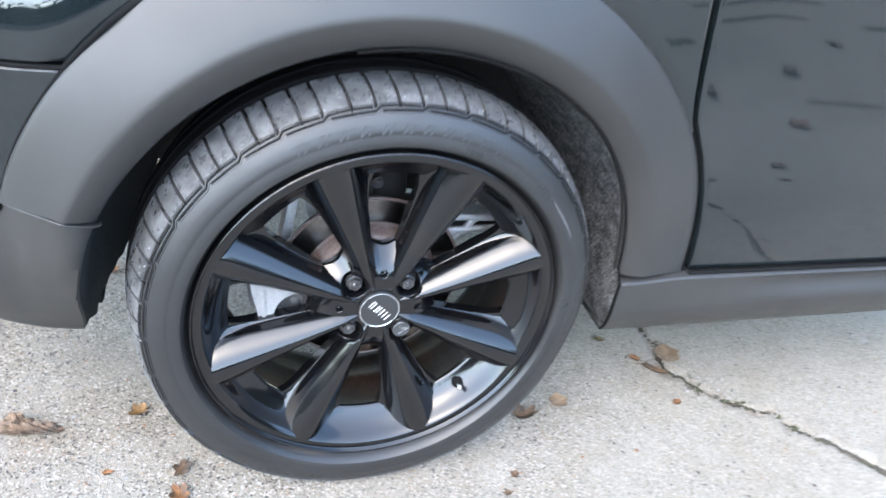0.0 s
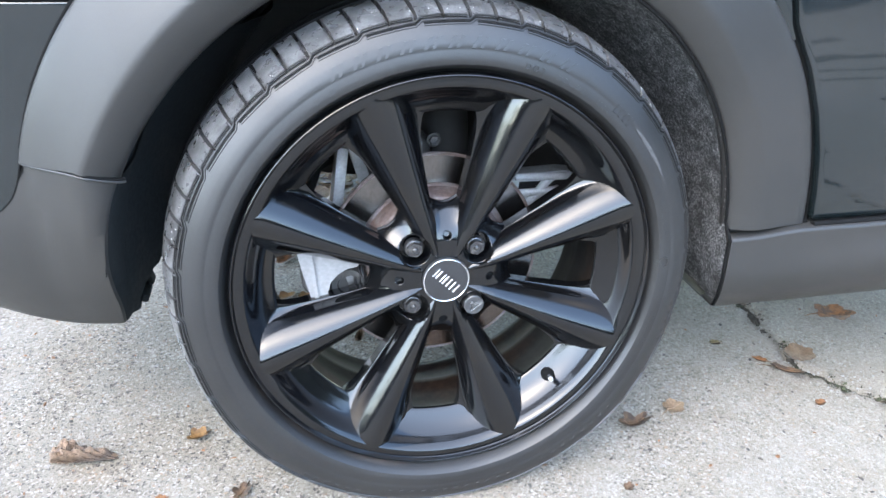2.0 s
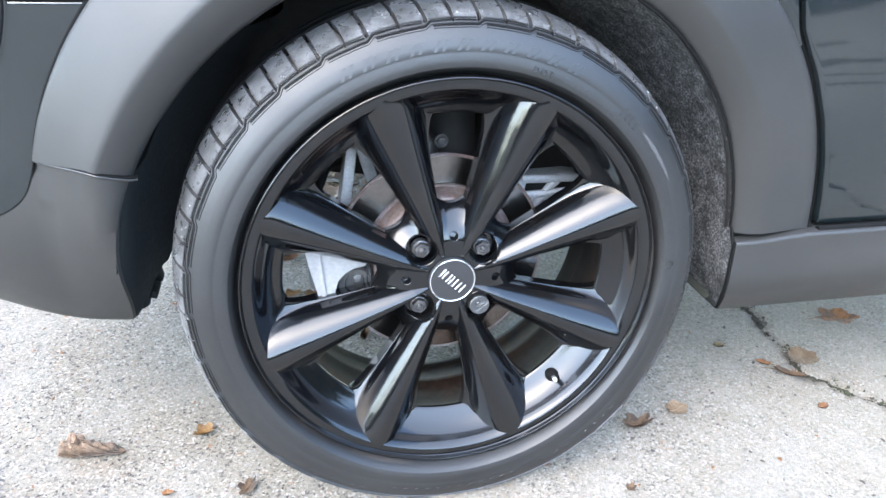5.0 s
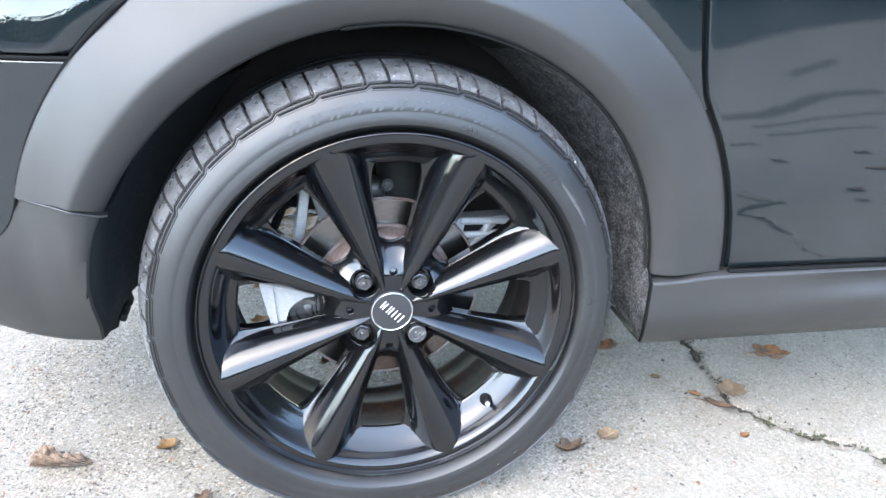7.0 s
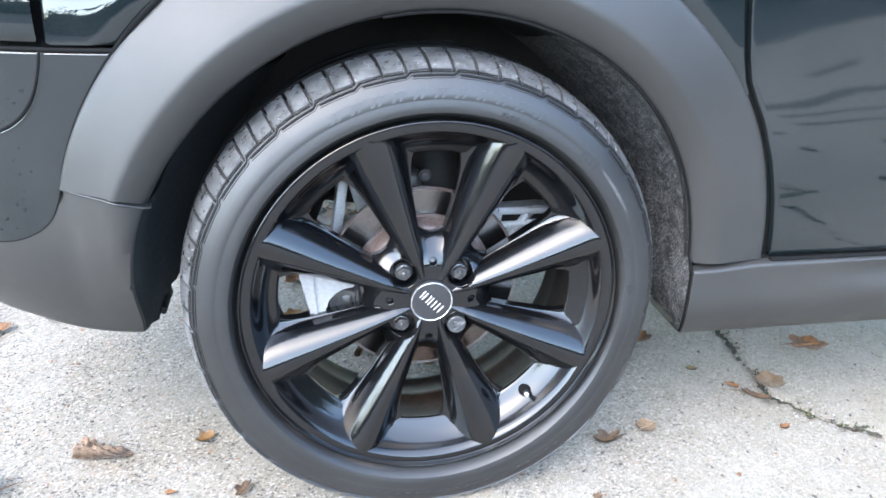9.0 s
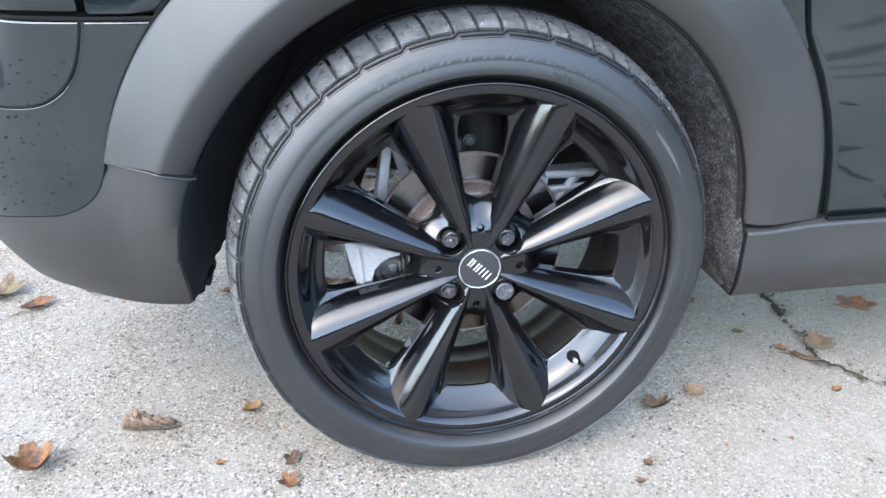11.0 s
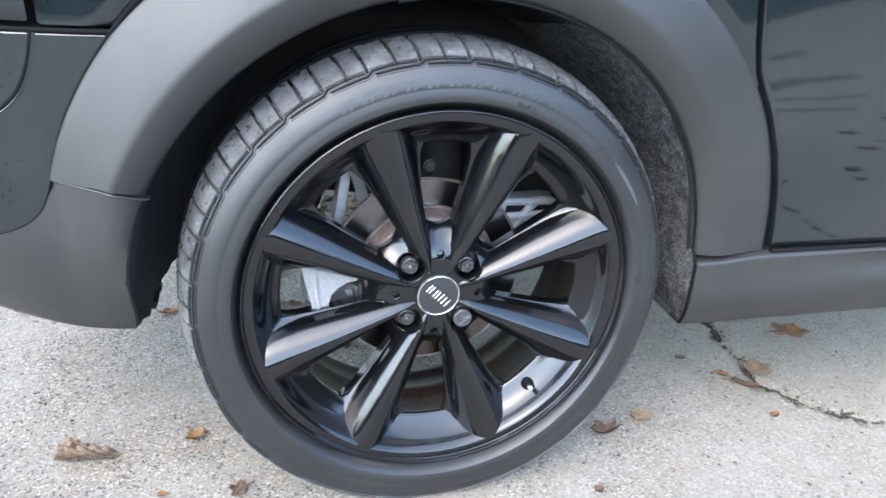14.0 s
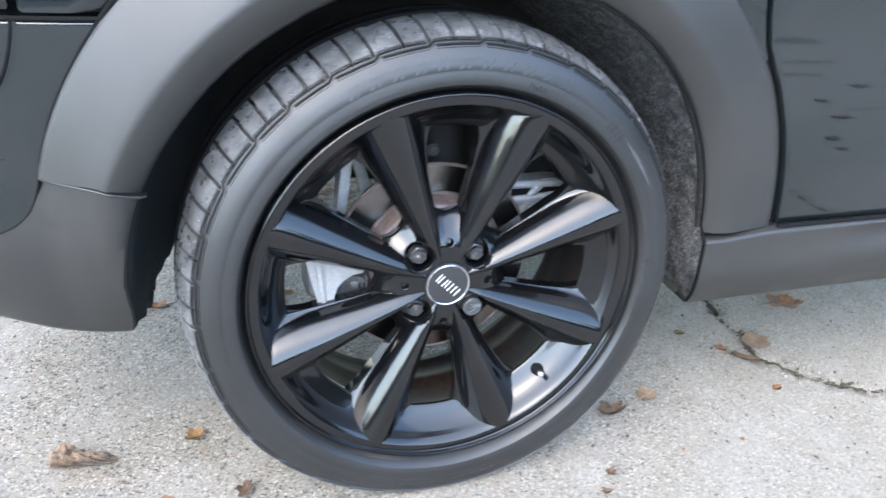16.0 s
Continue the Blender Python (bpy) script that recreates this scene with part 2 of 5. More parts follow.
    link(fine, second.inputs["Height"])
    link(bump.outputs["Normal"], second.inputs["Normal"])
    link(second.outputs["Normal"], b.inputs["Normal"])
    return m


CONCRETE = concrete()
ASPHALT = material("road_asphalt", (0.02, 0.025, 0.024), 0.9, grain=0.4, grain_scale=120, spots=(0.042, 0.043, 0.04), spot_scale=1.5, bump=0.5, bump_scale=150, bump_far=0.003)


# ---- mesh helpers ----
def mesh_of(name, verts, faces, mat, sharp=35.0):
    me = bpy.data.meshes.new(name)
    me.from_pydata([tuple(v) for v in verts], [], faces)
    me.materials.append(mat)
    me.update()
    bm = bmesh.new()
    bm.from_mesh(me)
    bmesh.ops.recalc_face_normals(bm, faces=bm.faces)
    bm.to_mesh(me)
    bm.free()
    me.polygons.foreach_set("use_smooth", [True] * len(me.polygons))
    me.set_sharp_from_angle(angle=radians(sharp))
    return me


def part(name, geometry, mat, parent=None, label="", m=None, sharp=35.0):
    """Links verts and faces, or a mesh, as one object under a thing or part."""
    me = geometry if isinstance(geometry, bpy.types.Mesh) else mesh_of(name, *geometry, mat, sharp)
    ob = new(name, me)
    if parent:
        ob.parent = parent
    if m is not None:
        ob.matrix_basis = m
    return tagged(ob, label)


def grid_faces(rows, cols, closed_rows=False, closed_cols=False):
    out = []
    for i in range(rows if closed_rows else rows - 1):
        for j in range(cols if closed_cols else cols - 1):
            a, b = i, (i + 1) % rows
            c, d = j, (j + 1) % cols
            out.append((a * cols + c, a * cols + d, b * cols + d, b * cols + c))
    return out


def lathe(profile, n=160, start=0.0, end=None, closed=False):
    """Turns (radius, y) points round the y axis."""
    whole = end is None
    angles = [start + (2 * math.pi if whole else end - start) * k / (n if whole else n - 1) for k in range(n)]
    verts = [(r * math.cos(a), y, r * math.sin(a)) for a in angles for r, y in profile]
    return verts, grid_faces(n, len(profile), whole, closed)


def tube(points, radius, n=10):
    """A round bar through points."""
    pts = [Vector(p) for p in points]
    verts, faces = [], []
    for i, p in enumerate(pts):
        way = (pts[min(i + 1, len(pts) - 1)] - pts[max(i - 1, 0)]).normalized()
        side = way.cross(Vector((0.13, 0.3, 0.95))).normalized()
        up = side.cross(way)
        rad = radius[i] if isinstance(radius, (list, tuple)) else radius
        for k in range(n):
            a = 2 * math.pi * k / n
            verts.append(p + rad * (math.cos(a) * side + math.sin(a) * up))
    faces = grid_faces(len(pts), n, False, True)
    faces.append(tuple(range(n)))
    faces.append(tuple(range((len(pts) - 1) * n, len(pts) * n)))
    return verts, faces


def block(size, bevel=0.004, segments=2):
    """A box with rounded edges, centred on its origin."""
    bm = bmesh.new()
    bmesh.ops.create_cube(bm, size=1.0)
    bmesh.ops.scale(bm, vec=size, verts=bm.verts)
    bmesh.ops.bevel(bm, geom=list(bm.edges), offset=bevel, segments=segments, profile=0.5, affect="EDGES")
    out = [tuple(v.co) for v in bm.verts], [tuple(v.index for v in f.verts) for f in bm.faces]
    bm.free()
    return out


def moved(geometry, m):
    return [tuple(m @ Vector(v)) for v in geometry[0]], geometry[1]


def joined(*pieces):
    verts, faces = [], []
    for v, f in pieces:
        n = len(verts)
        verts += list(v)
        faces += [tuple(i + n for i in q) for q in f]
    return verts, faces


def plate(outline, y0, y1):
    """A flat piece with an (x, z) outline between two depths."""
    n = len(outline)
    verts = [(x, y0, z) for x, z in outline] + [(x, y1, z) for x, z in outline]
    faces = [tuple(range(n)), tuple(range(2 * n - 1, n - 1, -1))]
    faces += [(k, (k + 1) % n, n + (k + 1) % n, n + k) for k in range(n)]
    return verts, faces


def smooth01(x):
    x = min(1.0, max(0.0, x))
    return x * x * (3 - 2 * x)


def interp(x, table):
    return float(np.interp(x, [a for a, _ in table], [b for _, b in table]))


# ---- ground ----
CRACK = [(0.66, 0.75), (0.63, 0.55), (0.65, 0.42), (0.64, 0.333), (0.637, 0.282), (0.626, 0.234), (0.631, 0.188), (0.614, 0.13),
         (0.649, 0.082), (0.677, 0.044), (0.713, 0.022), (0.762, -0.01), (0.785, -0.05), (0.84, -0.09), (0.93, -0.2), (1.03, -0.28), (1.09, -0.5), (1.11, -0.66), (1.10, -0.72), (1.11, -0.79), (1.06, -0.84), (1.15, -0.92), (1.29, -0.97), (1.22, -1.01), (1.21, -1.06), (1.20, -1.13)]
HAIR = [(0.345, 0.165), (0.359, 0.149), (0.413, 0.079), (0.45, 0.028), (0.499, -0.055), (0.54, -0.106), (0.6, -0.16)]


def path_distance(px, py, path):
    best = np.full(px.shape, 1e9)
    for (ax, ay), (bx, by) in zip(path, path[1:]):
        dx, dy = bx - ax, by - ay
        u = np.clip(((px - ax) * dx + (py - ay) * dy) / (dx * dx + dy * dy), 0, 1)
        best = np.minimum(best, np.hypot(px - ax - u * dx, py - ay - u * dy))
    return best


def ground():
    far = [60, 40, 25, 16, 11, 8, 6, 4.5, 3.4, 2.6, 2.0, 1.6]
    xs = np.array([-f for f in far] + list(np.arange(-1.3, 1.301, 0.0075)) + far[::-1])
    ys = np.array([-f for f in far] + list(np.arange(-1.0, 1.301, 0.0075)) + far[::-1])
    gx, gy = np.meshgrid(xs, ys)
    wob = 0.006 * np.sin(gx * 97 + gy * 61) + 0.004 * np.sin(gx * 211 - gy * 173) + 0.003 * np.sin(gx * 331 + gy * 401)
    d = path_distance(gx + wob, gy + wob[::-1], CRACK)
    width = 0.0072 + 0.003 * np.sin(gx * 40 + gy * 23)
    z = -0.011 * np.clip(1.4 - d / width, 0, 1)
    d2 = path_distance(gx + wob * 0.5, gy, HAIR)
    z -= 0.0025 * np.clip(1 - d2 / 0.005, 0, 1)
    z += 0.0008 * np.sin(gx * 23 + 1.3 * np.sin(gy * 17)) * np.sin(gy * 29 + np.sin(gx * 13)) * (np.abs(gx) < 1.3) * (np.abs(gy) < 1.3)
    z -= 0.0008
    rng = np.random.default_rng(4)
    z += rng.normal(0, 0.00035, z.shape) * (np.abs(gx) < 1.3)
    verts = np.stack([gx, gy, z], -1).reshape(-1, 3)
    rows, cols = gx.shape
    i = np.arange(rows - 1)[:, None] * cols + np.arange(cols - 1)[None]
    faces = np.stack([i, i + 1, i + cols + 1, i + cols], -1).reshape(-1, 4)
    me = bpy.data.meshes.new("ground")
    me.from_pydata(verts.tolist(), [], faces.tolist())
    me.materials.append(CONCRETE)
    me.polygons.foreach_set("use_smooth", [True] * len(me.polygons))
    return tagged(new("ground", me), "pale exposed-aggregate concrete drive with a mossy crack", "ground", kind="structure")


ground()


def strip_along(path, half, z, seed, wobble=0.004):
    rng = random.Random(seed)
    fine = []
    for (ax, ay), (bx, by) in zip(path, path[1:]):
        n = max(2, int(math.hypot(bx - ax, by - ay) / 0.008))
        fine += [(ax + (bx - ax) * k / n, ay + (by - ay) * k / n) for k in range(n)]
    verts = []
    for k, (x, y) in enumerate(fine):
        x1, y1 = fine[min(k + 1, len(fine) - 1)]
        x0, y0 = fine[max(k - 1, 0)]
        l = math.hypot(x1 - x0, y1 - y0) or 1
        nx, ny = -(y1 - y0) / l, (x1 - x0) / l
        h = half * rng.uniform(0.5, 1.3)
        x, y = x + rng.uniform(-wobble, wobble), y + rng.uniform(-wobble, wobble)
        for s in (-1, -0.4, 0.3, 1):
            verts.append((x + s * h * nx, y + s * h * ny, z - 0.003 * abs(s) + rng.uniform(-0.0015, 0.0015)))
    return verts, grid_faces(len(fine), 4)


soil = tagged(part("crack_soil", strip_along(CRACK, 0.0065, -0.0032, 3, 0.002), SOIL), "dark damp soil lying in the crack", "soil", kind="stuff")


# ---- the car ----
car = tagged(new("car"), "black car with grey plastic trim and gloss black wheel", "car")
HUB = Vector((0.0, 0.0, 0.2917))
SPIN = radians(-2.2)

# ---- wheel: y runs along the axle, outboard is minus ----
RIM_FRONT = [(0.2330, -0.006), (0.2362, -0.010), (0.2366, -0.0215), (0.2368, -0.0282), (0.2366, -0.0292), (0.2353, -0.0308), (0.2347, -0.0311), (0.2340, -0.0308), (0.2334, -0.0296), (0.2327, -0.0274), (0.2318, -0.0258), (0.2308, -0.0258),
             (0.2280, -0.0260), (0.2256, -0.0260), (0.2240, -0.0257)]
BOWL = [(0.2226, -0.0249), (0.2210, -0.0232), (0.2193, -0.0205), (0.2174, -0.0166), (0.2152, -0.0118), (0.2126, -0.0067), (0.2094, -0.0018), (0.2056, 0.0026), (0.2012, 0.0064), (0.1968, 0.0097), (0.1926, 0.0122), (0.1900, 0.0141), (0.1893, 0.0155), (0.1895, 0.0180)]
BACK = [(0.1918, 0.0205)]
wheel = part("wheel", lathe(RIM_FRONT + BOWL + BACK, 220), GLOSS, car, "gloss black eight-spoke alloy wheel", pose(*HUB, -2, 0, 1))
BARREL_IN = [(0.1916, 0.0203), (0.1960, 0.0265), (0.1985, 0.035), (0.1995, 0.047), (0.2000, 0.058), (0.2012, 0.075), (0.1985, 0.083), (0.1985, 0.092), (0.2030, 0.099), (0.2040, 0.125), (0.2020, 0.132), (0.2045, 0.140),
             (0.2120, 0.152), (0.2230, 0.160), (0.2330, 0.165), (0.2350, 0.169), (0.2330, 0.172), (0.2220, 0.168), (0.2150, 0.158), (0.2090, 0.140), (0.2080, 0.06), (0.2260, 0.02), (0.2300, -0.010)]
part("rim_barrel", lathe(BARREL_IN, 128), BARREL, wheel, "rim barrel with warm ground bounce put into its brown spots")


def bowl_y(r):
    return interp(r, sorted(RIM_FRONT[-3:] + BOWL[:-2]))


def spoke_mesh(side_of_bolt):
    """A cone-fronted spoke whose foot runs out into the bowl in a hollow curve, with half a bolt pocket sunk in beside the hub."""
    rows, n, skirt = 90, 33, 7
    verts = []
    for i in range(rows):
        r = 0.027 + 0.200 * (i / (rows - 1)) ** 1.5
        w = interp(r, [(0.027, 0.0070), (0.045, 0.0105), (0.06, 0.0130), (0.1, 0.0183), (0.15, 0.0256), (0.19, 0.0318), (0.21, 0.0343), (0.227, 0.0352)])
        crest = interp(r, [(0.027, -0.0036), (0.036, -0.0060), (0.045, -0.0084), (0.062, -0.0108), (0.222, -0.0266), (0.227, -0.0262)])
        flare = interp(r, [(0.027, 0.0), (0.07, 0.0010), (0.10, 0.0022), (0.14, 0.0042), (0.165, 0.0072), (0.178, 0.0112), (0.186, 0.0160), (0.192, 0.0215), (0.20, 0.0240), (0.227, 0.025)])
        foot = interp(r, [(0.027, 0.012), (0.09, 0.019), (0.16, 0.018), (0.182, 0.0152), (0.19, 0.0130), (0.1975, 0.0096), (0.204, 0.0064), (0.208, 0.0042), (0.227, 0.0037)])
        back = interp(r, [(0.027, 0.014), (0.09, 0.034), (0.15, 0.036), (0.19, 0.028), (0.2, 0.016), (0.227, 0.010)])
        if r > 0.19:
            foot = max(0.0045, bowl_y(r))
        mid = 0.0035
        flat = interp(r, [(0.03, 1.7), (0.10, 1.8), (0.17, 2.0), (0.215, 2.2)])
        h = mid - crest
        side = []
        for k in range(1, skirt + 1):
            q = math.pi / 2 * k / skirt
            side.append((w + flare * (1 - math.cos(q)), mid + (foot - mid) * math.sin(q) ** 0.8))
        verts += [(r, y, z) for z, y in reversed(side)]
        for k in range(n):
            c = math.cos(math.pi * k / (n - 1))
            verts.append((r, mid - h * (1 - abs(c) ** flat), w * c))
        verts += [(r, y, -z) for z, y in side]
        verts.append((r, back, -(w + flare * 0.9)))
        verts.append((r, back, w + flare * 0.9))
    bx, bz = 0.05 * math.cos(math.pi / 8), 0.05 * math.sin(math.pi / 8) * side_of_bolt
    for i, (x, y, z) in enumerate(verts):
        d = math.hypot(x - bx, z - bz)
        if d < 0.0180 and y < 0.0158:
            verts[i] = (x, y + (0.0158 - y) * smooth01((0.0180 - d) / 0.0022), z)
    ring = n + 2 * skirt + 2
    faces = grid_faces(rows, ring, False, True)
    faces.append(tuple(range(ring)))
    faces.append(tuple(range((rows - 1) * ring, rows * ring)))
    return mesh_of("spoke", verts, faces, GLOSS, 38)


SPOKES = [spoke_mesh(1), spoke_mesh(-1)]
for k in range(8):
    part("spoke", SPOKES[k % 2], GLOSS, wheel, m=Matrix.Rotation(-(SPIN + radians(22.5 + 45 * k)), 4, "Y"))


def on_face(r, a, y):
    return Vector((r * math.cos(a), y, r * math.sin(a)))


BOLT_ANGLES = [SPIN + radians(45 + 90 * k) for k in range(4)]
PIN_ANGLES = [SPIN + radians(90 * k) for k in range(4)]


def hub_mesh():
    """The hub face as one relief: flat boss, round bolt pockets, small pin holes, and hollow valleys falling away between the spokes."""
    rows, cols = 92, 720
    verts, ends = [], []
    for i in range(rows):
        for j in range(cols):
            a = 2 * math.pi * j / cols
            turn_ = (a - SPIN + math.pi / 8) % (math.pi / 4) - math.pi / 8
            end = 0.0825 + 0.008 * (turn_ / radians(11)) ** 2
            r = 0.012 + (end - 0.012) * i / (rows - 1)
            x, z = r * math.cos(a), r * math.sin(a)
            across = abs(r * math.sin(turn_))
            y = -0.0035 if r < 0.044 else -0.0035 + 26.0 * (r - 0.044) ** 2 / (1 + 12 * (r - 0.044))
            y -= 22 * across * across * smooth01((r - 0.050) / 0.02)
            for b in BOLT_ANGLES:
                d = math.hypot(x - 0.05 * math.cos(b), z - 0.05 * math.sin(b))
                if d < 0.0178:
                    y = max(y, y + (0.0160 - y) * smooth01((0.0178 - d) / 0.0026))
            for b in PIN_ANGLES:
                d = math.hypot(x - 0.0525 * math.cos(b), z - 0.0525 * math.sin(b))
                if d < 0.0050:
                    y += 0.008 * smooth01((0.0050 - d) / 0.0012)
            verts.append((x, y, z))
            if i == rows - 1:
                ends.append((0.985 * x, 0.036, 0.985 * z))
    return verts + ends, grid_faces(rows + 1, cols, False, True)


part("hub_face", hub_mesh(), GLOSS, wheel, "gloss black hub boss with four bolt pockets", sharp=60)
part("hub_back", lathe([(0.01, 0.030), (0.074, 0.030), (0.074, 0.050), (0.01, 0.050)], 64, closed=True), DARK_METAL, wheel)


def bolt_mesh():
    """Hexagon head on a round flange with a shallow dished socket."""
    verts, faces = [], []
    n = 36
    rings = [(0.0108, 0.013, 0), (0.0112, 0.009, 0), (0.0100, 0.006, 0), (0.0086, 0.0055, 1), (0.0086, 0.0015, 1), (0.0079, 0.0, 0.6), (0.0056, -0.0002, 0), (0.0050, 0.0010, 0), (0.0036, 0.0012, 0), (0.0024, -0.0004, 0), (0.0006, -0.0010, 0)]
    for r, y, hexed in rings:
        for k in range(n):
            a = 2 * math.pi * k / n
            rr = r * (1 + hexed * (0.93 / math.cos((a % (math.pi / 3)) - math.pi / 6) - 1))
            verts.append((rr * math.cos(a), y, rr * math.sin(a)))
    faces = grid_faces(len(rings), n, False, True)
    faces.append(tuple(range((len(rings) - 1) * n, len(rings) * n)))
    return mesh_of("wheel_bolt", verts, faces, STEEL, 30)


BOLT = bolt_mesh()
for k, a in enumerate(BOLT_ANGLES[:3]):
    part("wheel_bolt", BOLT, STEEL, wheel, "dark steel hexagon wheel bolt", Matrix.Translation(on_face(0.05, a, -0.0005)) @ Matrix.Rotation(0.4 + k, 4, "Y"))


for a in BOLT_ANGLES:
    c = on_face(0.05, a, -0.0032)
    part("pocket_rim", tube([c + on_face(0.0176, a + math.pi + radians(-80 + 160 * k / 24), 0.0) for k in range(25)], 0.0007, 8), GLOSS, wheel)


def lock_bolt():
    rows, n = 16, 60
    verts = []
    for i in range(rows):
        r = 0.0118 * i / (rows - 1)
        for k in range(n):
            a = 2 * math.pi * k / n
            wave = 0.0045 + 0.0016 * math.sin(3 * a + 1) + 0.0008 * math.sin(5 * a)
            y = -0.0042 + 0.0016 * smooth01(1 - abs(r - wave) / 0.0010) + (0.0007 if r > 0.0112 else 0)
            verts.append((r * math.cos(a), y, r * math.sin(a)))
    for k in range(n):
        a = 2 * math.pi * k / n
        verts.append((0.0120 * math.cos(a), 0.013, 0.0120 * math.sin(a)))
    return verts, grid_faces(rows + 1, n, False, True)


part("locking_bolt", lock_bolt(), LOCK, wheel, "grey locking wheel bolt with a swirl key groove", Matrix.Translation(on_face(0.05, BOLT_ANGLES[3], -0.001)))

part("centre_cap", lathe([(0.0272, 0.0), (0.0275, -0.0055), (0.0272, -0.0072), (0.0262, -0.0078), (0.0252, -0.0076), (0.02, -0.0083), (0.01, -0.0087), (0.0004, -0.0088)], 72), CAP, wheel, "satin black centre cap")
part("cap_ring", lathe([(0.0266, -0.0074), (0.0264, -0.0084), (0.0258, -0.0086), (0.0253, -0.0083), (0.0252, -0.0074)], 72), CHROME, wheel, "thin silver ring")
turn = radians(-44)
for off in (-0.0160, -0.0120, -0.0055, -0.0015, 0.0040, 0.0098, 0.0156):
    part("cap_mark", block((0.0020, 0.0008, 0.0116), 0.0001, 1), CHROME, wheel, "plain silver bar", pose(off * math.cos(turn), -0.0086, off * math.sin(turn)) @ Matrix.Rotation(-turn, 4, "Y"))

# valve in the bowl
va = math.atan2(-0.147, 0.131)
vbase = Vector((0.2045 * math.cos(va), 0.0065, 0.2045 * math.sin(va)))
vtip = Vector((0.2005 * math.cos(va + 0.004), -0.0130, 0.2005 * math.sin(va + 0.004)))
vway = (vtip - vbase)
part("valve_base", tube([vbase - vway * 0.2, vbase + vway * 0.10, vbase + vway * 0.28, vbase + vway * 0.42, vbase + vway * 0.6], [0.0086, 0.0086, 0.0080, 0.0060, 0.0042], 24), BLACK, wheel, "black rubber valve base")
part("valve_cap", tube([vbase + vway * 0.5, vbase + vway * 0.6, vbase + vway * 0.97, vbase + vway * 1.02], [0.0030, 0.0034, 0.0032, 0.0022], 16), CHROME, wheel, "silver valve cap")

# ---- tyre ----
OUT = [(0.2330, -0.0060), (0.2370, -0.0170), (0.2384, -0.0190), (0.2398, -0.0215), (0.2412, -0.0262), (0.2430, -0.0312), (0.2460, -0.0352), (0.2492, -0.0361), (0.2530, -0.0361), (0.2590, -0.0351),
       (0.2612, -0.0346), (0.2618, -0.03475), (0.2670, -0.0336), (0.2730, -0.0315), (0.2738, -0.0311), (0.2746, -0.0307), (0.2800, -0.0281), (0.2850, -0.0243), (0.2890, -0.0202), (0.2925, -0.0155), (0.2955, -0.0105),
       (0.2982, -0.0040), (0.3008, 0.0030), (0.3030, 0.0110), (0.3050, 0.0200), (0.3064, 0.0300), (0.3069, 0.0370)]
TREAD_ROW = 18
MIDDLE = [(0.2970, 0.0385), (0.2970, 0.0460), (0.3078, 0.0475), (0.3085, 0.0660), (0.2975, 0.0675), (0.2975, 0.0740), (0.3085, 0.0755), (0.3078, 0.0920), (0.2970, 0.0935), (0.2970, 0.1010), (0.3069, 0.1025)]
INNER = [(0.3036, 0.1200), (0.3000, 0.1380), (0.2940, 0.1540), (0.2850, 0.1660), (0.2700, 0.1740), (0.2560, 0.1750), (0.2440, 0.1720), (0.2340, 0.1650), (0.2290, 0.1500)]
PROFILE = OUT + MIDDLE + INNER


def settle(p):
    """Presses the foot of the tyre flat on the ground and lets the wall bulge there."""
    x, y, z = p
    low = smooth01((-z - 0.08) / 0.2)
    if y < 0.03:
        y -= 0.008 * low * smooth01((0.03 - y) / 0.05)
    if math.hypot(x, z) > 0.245:
        grow = 1 + 0.020 * smooth01((-z - 0.05) / 0.15) * smooth01((math.hypot(x, z) - 0.245) / 0.04)
        x, z = x * grow, z * grow
    z = max(z, (-0.2917 + y * 0.0349) / 0.9994 - 0.0004)
    return Vector((x, y, z))


def wall_y(r):
    return float(np.interp(r, [p[0] for p in OUT], [p[1] for p in OUT]))


def wall_point(a, r, lift=0.0):
    slope = (wall_y(r + 0.002) - wall_y(r - 0.002)) / 0.004
    n = Vector((slope, -1.0)).normalized()
    rr, y = r + n.x * lift, wall_y(r) + n.y * lift
    return settle((rr * math.cos(a), y, rr * math.sin(a)))


def pitches():
    rng = random.Random(8)
    w = [rng.choice((0.86, 1.0, 1.16)) for _ in range(68)]
    total = sum(w)
    edges, at = [], 0.0
    for x in w:
        edges.append(at)
        at += 2 * math.pi * x / total
    return edges + [2 * math.pi]


PITCH = pitches()


def tyre_geometry():
    cols = []
    for a, b in zip(PITCH, PITCH[1:]):
        g = 0.0072
        cols += [(a - g, 0), (a - g * 0.8, 1), (a + g * 0.8, 1), (a + g, 0)]
        cols += [(a + (b - a) * f, 0) for f in (0.22, 0.4, 0.6, 0.78)]
    n = len(PROFILE)
    verts = []
    for a, deep in cols:
        for i, (r, y) in enumerate(PROFILE):
            aa = a
            if TREAD_ROW <= i <= len(OUT) - 1:
                s = (i - TREAD_ROW) / (len(OUT) - 1 - TREAD_ROW)
                aa = a + 0.012 * s ** 2
            if deep and TREAD_ROW <= i < len(OUT):
                r0, y0 = PROFILE[i - 1]
                r1, y1 = PROFILE[i + 1] if i < len(OUT) - 1 else PROFILE[i]
                nv = Vector((-(y1 - y0), (r1 - r0))).normalized()
                depth = 0.0075 if i > TREAD_ROW else 0.0025
                r, y = r + nv.x * depth, y + nv.y * depth
            verts.append(settle((r * math.cos(aa), y, r * math.sin(aa))))
    return verts, grid_faces(len(cols), n, True, False)


